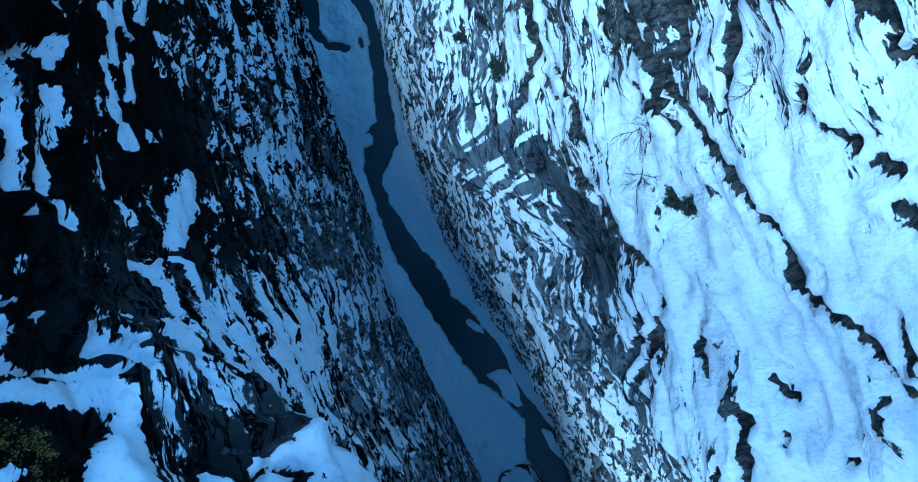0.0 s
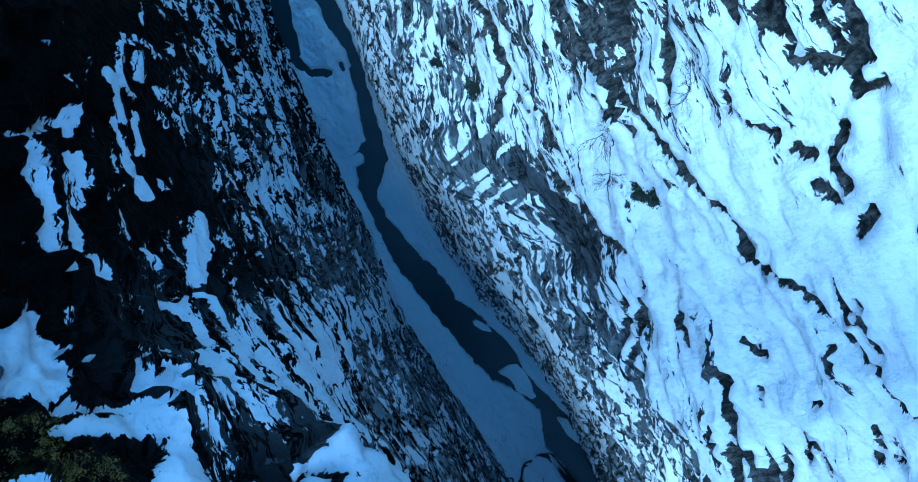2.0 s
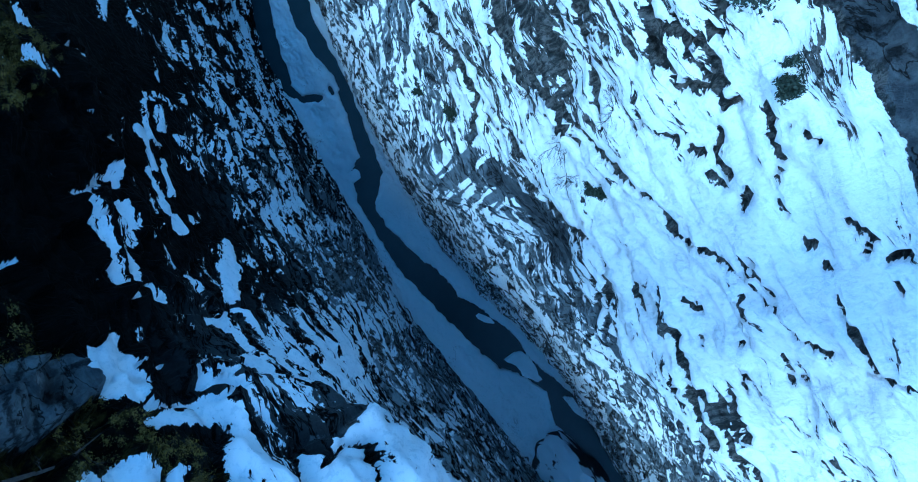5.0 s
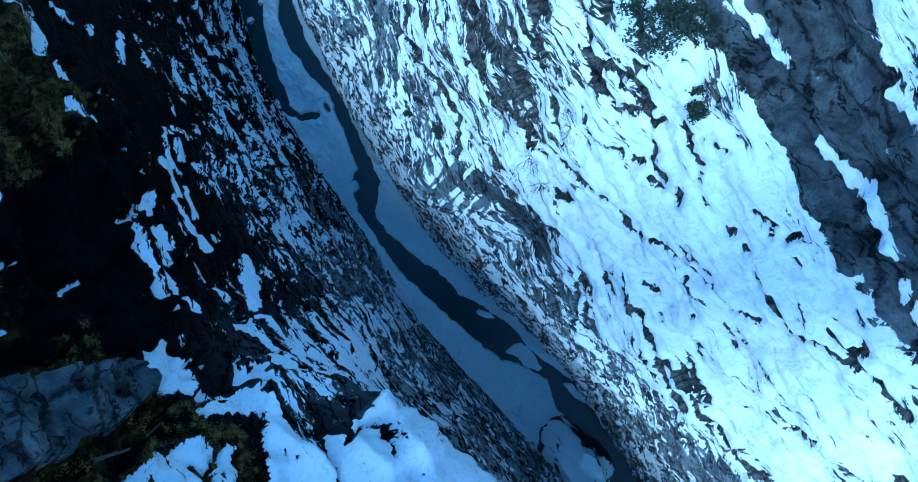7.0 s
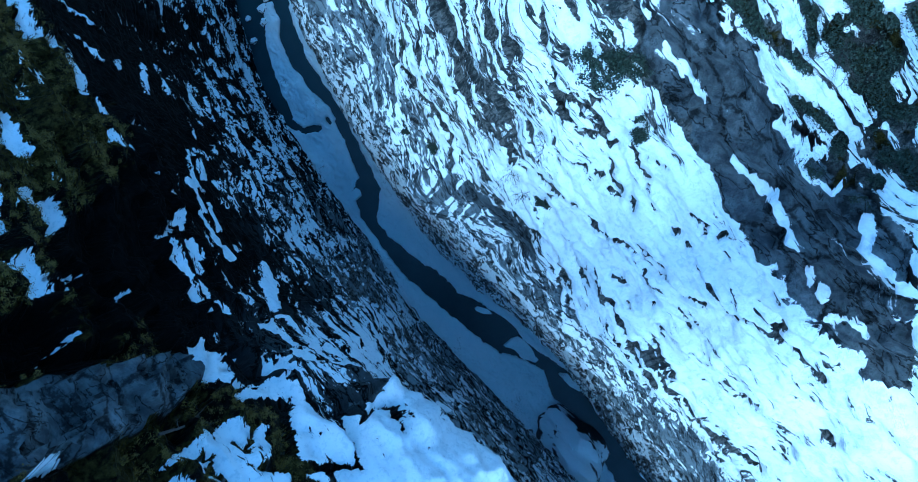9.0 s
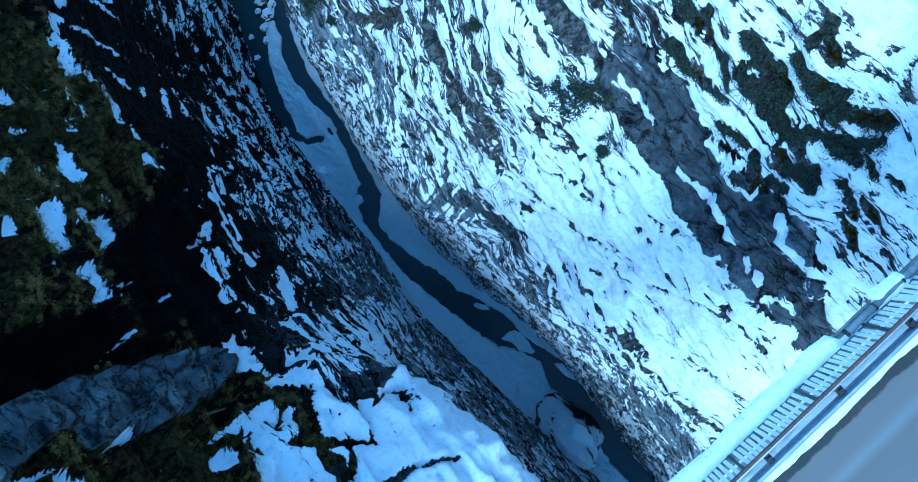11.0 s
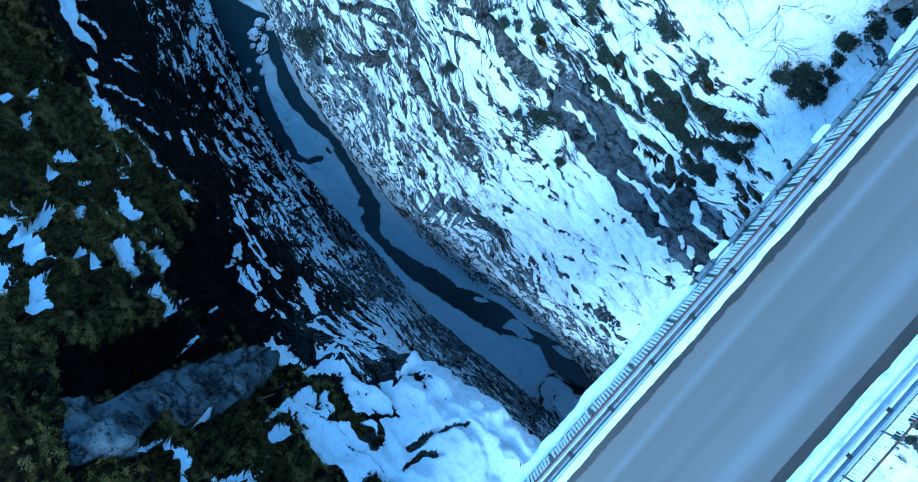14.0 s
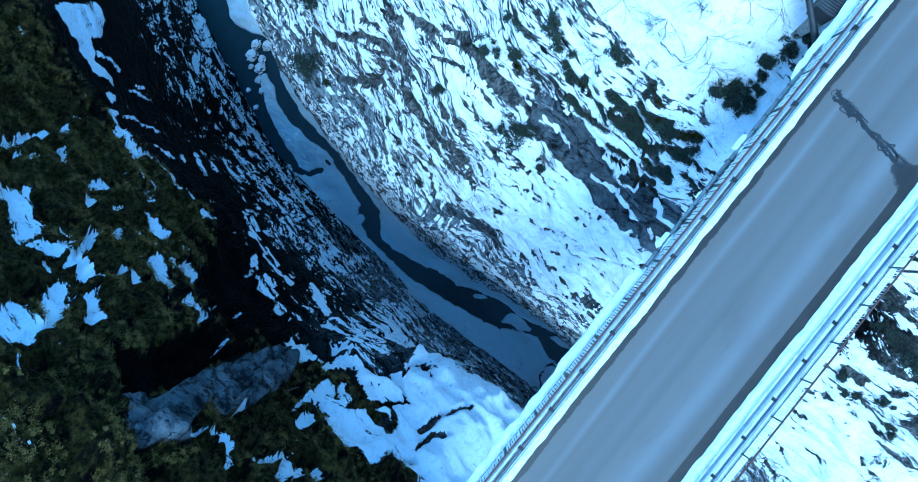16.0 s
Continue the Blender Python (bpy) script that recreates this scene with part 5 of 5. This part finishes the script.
def guardrail(y, face, label):
    """Corrugated steel beam on short posts; face: the way to the road."""
    g = tagged(thing("guardrail", (0, MID + y, DECK_Z + 0.05)), label, "guardrail", "guardrails")
    prof = [(0.0, 0.42), (0.05 * face, 0.45), (0.06 * face, 0.5), (0.0, 0.55), (-0.01 * face, 0.58), (0.0, 0.61), (0.06 * face, 0.66), (0.055 * face, 0.71), (0.0, 0.745), (-0.02 * face, 0.75)]
    x = np.arange(-40, 24.9, 0.5)
    p = np.array(prof)
    X = np.repeat(x[:, None], len(p), 1)
    turn = np.clip(x - 24.0, 0, 1)[:, None] ** 2 * face * 0.35
    Y, Z = np.repeat(p[None, :, 0], len(x), 0) * 1.6 + turn, np.repeat(p[None, :, 1], len(x), 0)
    me = grid_mesh("beam", np.concatenate([X, X[:, ::-1]], 1), np.concatenate([Y, Y[:, ::-1] - 0.012 * face], 1), np.concatenate([Z, Z[:, ::-1]], 1), GALVANISED)
    for k in (0, 1):
        ob = new("beam", me)
        ob.parent = g
        ob.location = (0, -0.4 * face * k, 0)
        ob.scale = (1, -1 if k else 1, 1)
        tagged(ob, "corrugated galvanised beam")
    post = block = None
    for k in range(24):
        px = 23.6 - 2.5 * k
        if post is None:
            bm = bmesh.new()
            box(bm, -0.06, 0.06, -0.05, 0.05, -0.03, 0.72, 0.008)
            o1 = part("post", bm, DARK_STEEL, g)
            bm = bmesh.new()
            box(bm, -0.09, 0.09, -0.15, 0.15, 0.5, 0.66, 0.015)
            rod(bm, (-0.06, 0.1, 0.64), (-0.06, 0.1, 0.7), 0.03)
            rod(bm, (0.06, -0.1, 0.64), (0.06, -0.1, 0.7), 0.03)
            o2 = part("bracket", bm, DARK_STEEL, o1)
            post, block = o1.data, o2.data
        else:
            o1, o2 = new("post", post), new("bracket", block)
            o1.parent, o2.parent = g, o1
        o1.location = (px, -0.2 * face, 0)
    return g


guardrail(4.06, -1, "galvanised road guardrail half sunk in snow")
guardrail(-4.1, 1, "galvanised road guardrail above a snow bank")

pipe = tagged(thing("service_pipe", (0, MID + 4.9, DECK_Z + 0.14)), "dull zinc service pipe with collars on the bridge ledge", "pipe")
for k in range(5):
    x0 = 7.4 + 3.0 * k
    bm = bmesh.new()
    rod(bm, (x0, 0.03 * math.sin(k), 0), (x0 + 2.99, 0.03 * math.sin(k + 1), 0), 0.1, None, 20)
    section = part("pipe_section", bm, PIPE, pipe)
    for s in (0.0, 1.0, 2.0):
        bm = bmesh.new()
        rod(bm, (x0 + s - 0.03, 0, 0), (x0 + s + 0.03, 0, 0), 0.118, None, 20)
        part("collar", bm, DARK_STEEL, section, "dark clamp collar")

lamp = tagged(thing("lamp_post", (15.4, MID - 5.5, DECK_Z)), "dark slim lamp post at the bridge's outer edge", "lamp post")
bm = bmesh.new()
rod(bm, (0, 0, -0.06), (0, 0, 7.0), 0.08, 0.05, 12)
part("pole", bm, DARK_STEEL, lamp)
bm = bmesh.new()
rod(bm, (0, 0, 6.95), (0, 1.2, 7.3), 0.04, 0.035, 10)
arm = part("arm", bm, DARK_STEEL, lamp)
bm = bmesh.new()
box(bm, -0.12, 0.12, 1.1, 1.6, 7.22, 7.36, 0.04)
part("lamp_head", bm, GALVANISED, arm, "pale metal lamp head")

# things beside the bridge's end
bm = bmesh.new()
box(bm, 24.0, 31, MID + 5.12, MID + 5.6, 92.5, 96.7, 0.05)
tagged(part("wing_wall", bm, CONCRETE), "dark concrete wing wall at the bridge's end", "retaining wall", kind="structure")
beam = tagged(thing("leaning_beam", (0, 0, 0)), "dark timber beam leaning from the bridge's end into the snow", "beam")
bm = bmesh.new()
rod(bm, (22.7, -9.25, 95.9), (24.6, -6.0, 97.1), 0.19, 0.16, 12)
part("timber", bm, DARK_STEEL, beam)
bm = bmesh.new()
box(bm, 24.3, 24.9, -6.3, -5.7, 95.4, 96.95, 0.05)
part("footing", bm, CONCRETE, beam)

# dark ribbed block added in place of the shaded hollow under the road's end
bm = bmesh.new()
for k in range(9):
    rod(bm, (23.9 + 0.16 * k, -8.95, 96.75), (23.9 + 0.16 * k, -7.7, 96.6), 0.085, None, 8)
box(bm, 23.8, 25.3, -8.9, -7.8, 95.6, 96.7, 0.03)
tagged(part("shade_block", bm, DARK_STEEL), "dark ribbed block filling a shaded hollow beside the bridge's end", "steel cover")


# ---------------- plants ----------------
def leaf_material(name, dark, light):
    n = Nodes(name)
    p = n.coords()
    a = n.noise(p, 1.3, (1, 1, 1), 4, 0.6)
    r = n.node("NewGeometry").outputs["Random Per Island"]
    return n.done(n.mix(n.math("MULTIPLY_ADD", r, 0.5, n.math("MULTIPLY", a, 0.5)), dark, light), 0.7)


NEEDLES = leaf_material("dark_evergreen_needles", (0.006, 0.012, 0.008), (0.032, 0.046, 0.026))
HEATH = leaf_material("brown_green_heath", (0.005, 0.0045, 0.0006), (0.2, 0.145, 0.008))
BARK = plain("grey_brown_bark", (0.055, 0.045, 0.038), 0.85, 0, 0.3, 15, 0.4)


def spot(wall, y, v):
    """The place and normal of a wall's surface at y and the height v along the wall."""
    P, N, V = wall[0], wall[1], wall[4]
    i, j = int(round((y + 70) / 0.24)), int(np.searchsorted(V, v))
    return Vector(P[i, j]), Vector(N[i, j])


def leaves(centres, size, rng):
    """Small folded leaf quads, one at each centre, turned at random."""
    n = len(centres)
    a = rng.normal(size=(n, 3))
    a /= np.linalg.norm(a, axis=1, keepdims=True)
    b = np.cross(a, rng.normal(size=(n, 3)))
    b /= np.linalg.norm(b, axis=1, keepdims=True)
    s = size * rng.uniform(0.5, 1.2, (n, 1))
    quad = np.stack([centres - a * s, centres + b * s * 0.45, centres + a * s, centres - b * s * 0.45], 1)
    return quad.reshape(-1, 3), np.arange(4 * n).reshape(-1, 4)


def leaf_object(name, co, faces, material):
    me = bpy.data.meshes.new(name)
    me.vertices.add(len(co))
    me.vertices.foreach_set("co", co.ravel())
    me.loops.add(faces.size)
    me.loops.foreach_set("vertex_index", faces.ravel())
    me.polygons.add(len(faces))
    me.polygons.foreach_set("loop_start", np.arange(0, faces.size, 4))
    me.update(calc_edges=True)
    me.materials.append(material)
    return new(name, me)


def branch_tree(bm, start, way, length, thick, depth, rng, spread=0.6, sides=5):
    here, way = Vector(start), Vector(way).normalized()
    tips = []
    for k in range(4):
        nxt = here + way * (length / 4)
        rod(bm, here, nxt, thick * (1 - 0.2 * k), thick * (0.8 - 0.2 * k) + 0.002, sides if depth > 1 else 3)
        if depth and k:
            for _ in range(2):
                side = Vector(rng.normal(size=3))
                tips += branch_tree(bm, nxt, way + spread * side.normalized(), length * rng.uniform(0.45, 0.7), thick * 0.5, depth - 1, rng, spread, sides)
        here, way = nxt, (way + 0.18 * Vector(rng.normal(size=3))).normalized()
    return tips + [here]


def evergreen(wall, y, v, r, name="evergreen_shrub", label="dark green bushy evergreen shrub growing from the snow", tall=1.0):
    rng = np.random.default_rng(int(abs(y) * 100 + v * 10))
    place, normal = spot(wall, y, v)
    ob = tagged(thing(name, place - normal * 0.1), label, "shrub", "evergreen shrubs")
    up = (normal * 0.5 + Vector((0, 0, 1.0))).normalized()
    bm = bmesh.new()
    branch_tree(bm, (0, 0, -0.1), up, r * 0.9 * tall, 0.05 * r + 0.02, 1, rng)
    part("stem", bm, BARK, ob)
    k = int(16 + 18 * r)
    lobes = rng.normal(size=(5, 3)) * np.array([0.62, 0.62, 0.18]) * r
    heads = lobes[rng.integers(0, 5, k)] + rng.normal(size=(k, 3)) * np.array([0.3, 0.3, 0.2]) * r
    heads[:, 2] = np.abs(heads[:, 2]) * tall
    heads += np.array(normal) * r * 0.35 * tall
    per = int(70 + 20 * r)
    centres = (heads[:, None] + rng.normal(size=(k, per, 3)) * (0.05 + r * 0.1)).reshape(-1, 3)
    crown = leaf_object("crown", *leaves(centres, 0.075 + 0.02 * r, rng), NEEDLES)
    crown.parent = ob
    return ob


def bare_shrub(wall, y, v, r, label="leafless shrub with thin grey branches in snow"):
    rng = np.random.default_rng(int(abs(y) * 130 + v * 10))
    place, normal = spot(wall, y, v)
    ob = tagged(thing("bare_shrub", place - normal * 0.12), label, "shrub", "leafless shrubs")
    lean = normal * 0.8 + Vector((0, 0, 0.6))
    for k in range(5):
        bm = bmesh.new()
        branch_tree(bm, (0, 0, 0), lean + 0.55 * Vector(rng.normal(size=3)), r * rng.uniform(0.7, 1.2), 0.013 + 0.006 * r, 2, rng, 0.55, 5)
        part("branch", bm, BARK, ob)
    return ob


for y, v, r in ((26.8, 54.4, 1.7), (24.0, 52.5, 0.55), (28.4, 63, 1.3), (8.6, 76.6, 0.75), (0.8, 81.4, 1.15), (1.6, 81.0, 0.7), (-2.4, 79.8, 0.5), (-7.6, 97, 0.7), (-8.4, 97.2, 0.75),
                (-10, 97.4, 0.45), (2, 91.6, 0.7), (6.5, 85.6, 0.65), (4.4, 88, 0.6), (0, 90.4, 0.7), (-1.6, 95.2, 0.55), (3.2, 92.8, 0.6), (5.6, 90, 0.6), (-2.4, 66.2, 0.25), (-2.6, 67.2, 0.28),
                (-31, 91, 1.0), (-32.6, 91.5, 0.8), (-33, 84.5, 0.5), (-31, 85, 0.4), (-34.5, 86, 0.45), (-6.8, 93, 0.5), (-9.2, 92.4, 0.45), (7, 56.5, 0.45), (9.6, 54, 0.4), (13, 62, 0.4), (-9.1, 96.6, 0.5), (-9.2, 98.2, 0.5), (-9.1, 99.6, 0.4), (-9.1, 101, 0.5), (-9.1, 102.4, 0.55), (-9.2, 103.6, 0.5), (-28, 88, 0.5), (-36, 90, 0.9), (-30, 82, 0.45), (-38, 84, 0.5)):
    evergreen(EAST, y, v, r)
for y, v, r in ((0.8, 65.6, 1.15), (-0.8, 64.9, 0.7), (0.4, 72, 0.7), (8.8, 56.4, 0.8), (7.4, 57.4, 0.6), (3.6, 66, 0.4), (-3.6, 94.4, 0.8), (-3.4, 96.6, 0.7), (-6.2, 98.8, 1.2), (-3.6, 102, 1.5), (-2.4, 99.5, 1.3), (-4.8, 100.8, 1.4), (-1, 101.5, 1.4), (-5.6, 106, 1.5), (-2.2, 104.5, 1.6), (0.6, 98, 1.2), (-0.4, 93, 1.1), (-4.4, 90.5, 1.2), (3, 89.6, 1.1), (-29, 92, 1.3), (-33, 94, 1.4), (-35, 98, 1.5), (-31, 96, 1.2), (-24, 92, 1.0), (-26, 97, 1.3),
                (-5.2, 104, 0.9), (2, 95, 0.8), (4, 95, 0.7), (-36, 85.5, 0.9), (-40.8, 80.4, 1.6), (-43, 78, 1.6), (-38, 88, 1.0), (-2, 77, 0.4), (-27.5, 84, 0.7), (-1.5, 98.4, 0.7), (1, 88, 0.6), (27.5, 60, 0.9), (11, 72, 0.4)):
    bare_shrub(EAST, y, v, r)


def heath(name, wall, count, high, low, label, seed, material, y0=-30.0, y1=62.0, size=0.42, per=80):
    """Low tufts of growth over a cliff, where moss holds and snow doesn't, with bare gaps between."""
    rng = np.random.default_rng(seed)
    P, N, cover, moss = (a.reshape(-1, a.shape[-1]) if a.ndim == 3 else a.ravel() for a in wall[:4])
    ok = np.where((moss > low) & (cover < 0.42) & (P[:, 1] > y0) & (P[:, 1] < y1) & (P[:, 2] < high))[0]
    patch = vnoise(P[ok, 1] / 2.6, P[ok, 2] / 2.6, 201) * 0.65 + vnoise(P[ok, 1] / 0.9, P[ok, 2] / 0.9, 202) * 0.35
    ok = ok[patch > 0.46]
    pick = rng.choice(ok, min(count, len(ok)), replace=False)
    r = size * rng.uniform(0.4, 1.25, (len(pick), 1, 1))
    ball = rng.normal(size=(len(pick), per, 3))
    ball *= rng.uniform(0.15, 1.15, (len(pick), per, 1)) / np.linalg.norm(ball, axis=2, keepdims=True)
    ball[..., 2] = np.abs(ball[..., 2])
    centres = P[pick][:, None] + N[pick][:, None] * 0.15 + ball * r * np.array([1, 1, 0.8])
    ob = leaf_object(name, *leaves(centres.reshape(-1, 3), 0.06, rng), material)
    return tagged(ob, label, "low shrubs", kind="stuff")


heath("heath", WEST, 6500, 99, 0.34, "low brown-green heath and moss clinging to the cliff", 5, HEATH)
heath("low_juniper", EAST, 900, 97, 0.12, "low dark green juniper between snow patches", 6, NEEDLES, size=0.36)

log_start, log_normal = spot(WEST, 2.4, 77.4)
log_end, _ = spot(WEST, 1.2, 71.4)
log = tagged(thing("fallen_log", log_start + log_normal * 0.3), "bare dark fallen log lying across snow and moss", "log")
bm = bmesh.new()
branch_tree(bm, (0, 0, 0), log_end - log_start, (log_end - log_start).length, 0.11, 0, np.random.default_rng(9), 0.3, 8)
part("trunk", bm, BARK, log)
for k in range(3):
    bm = bmesh.new()
    here = (log_end - log_start) * (0.3 + 0.2 * k)
    branch_tree(bm, here, Vector((0.6, 0.4 - 0.5 * k, 0.5)), 0.7, 0.025, 1, np.random.default_rng(20 + k), 0.5, 5)
    part("branch", bm, BARK, log)
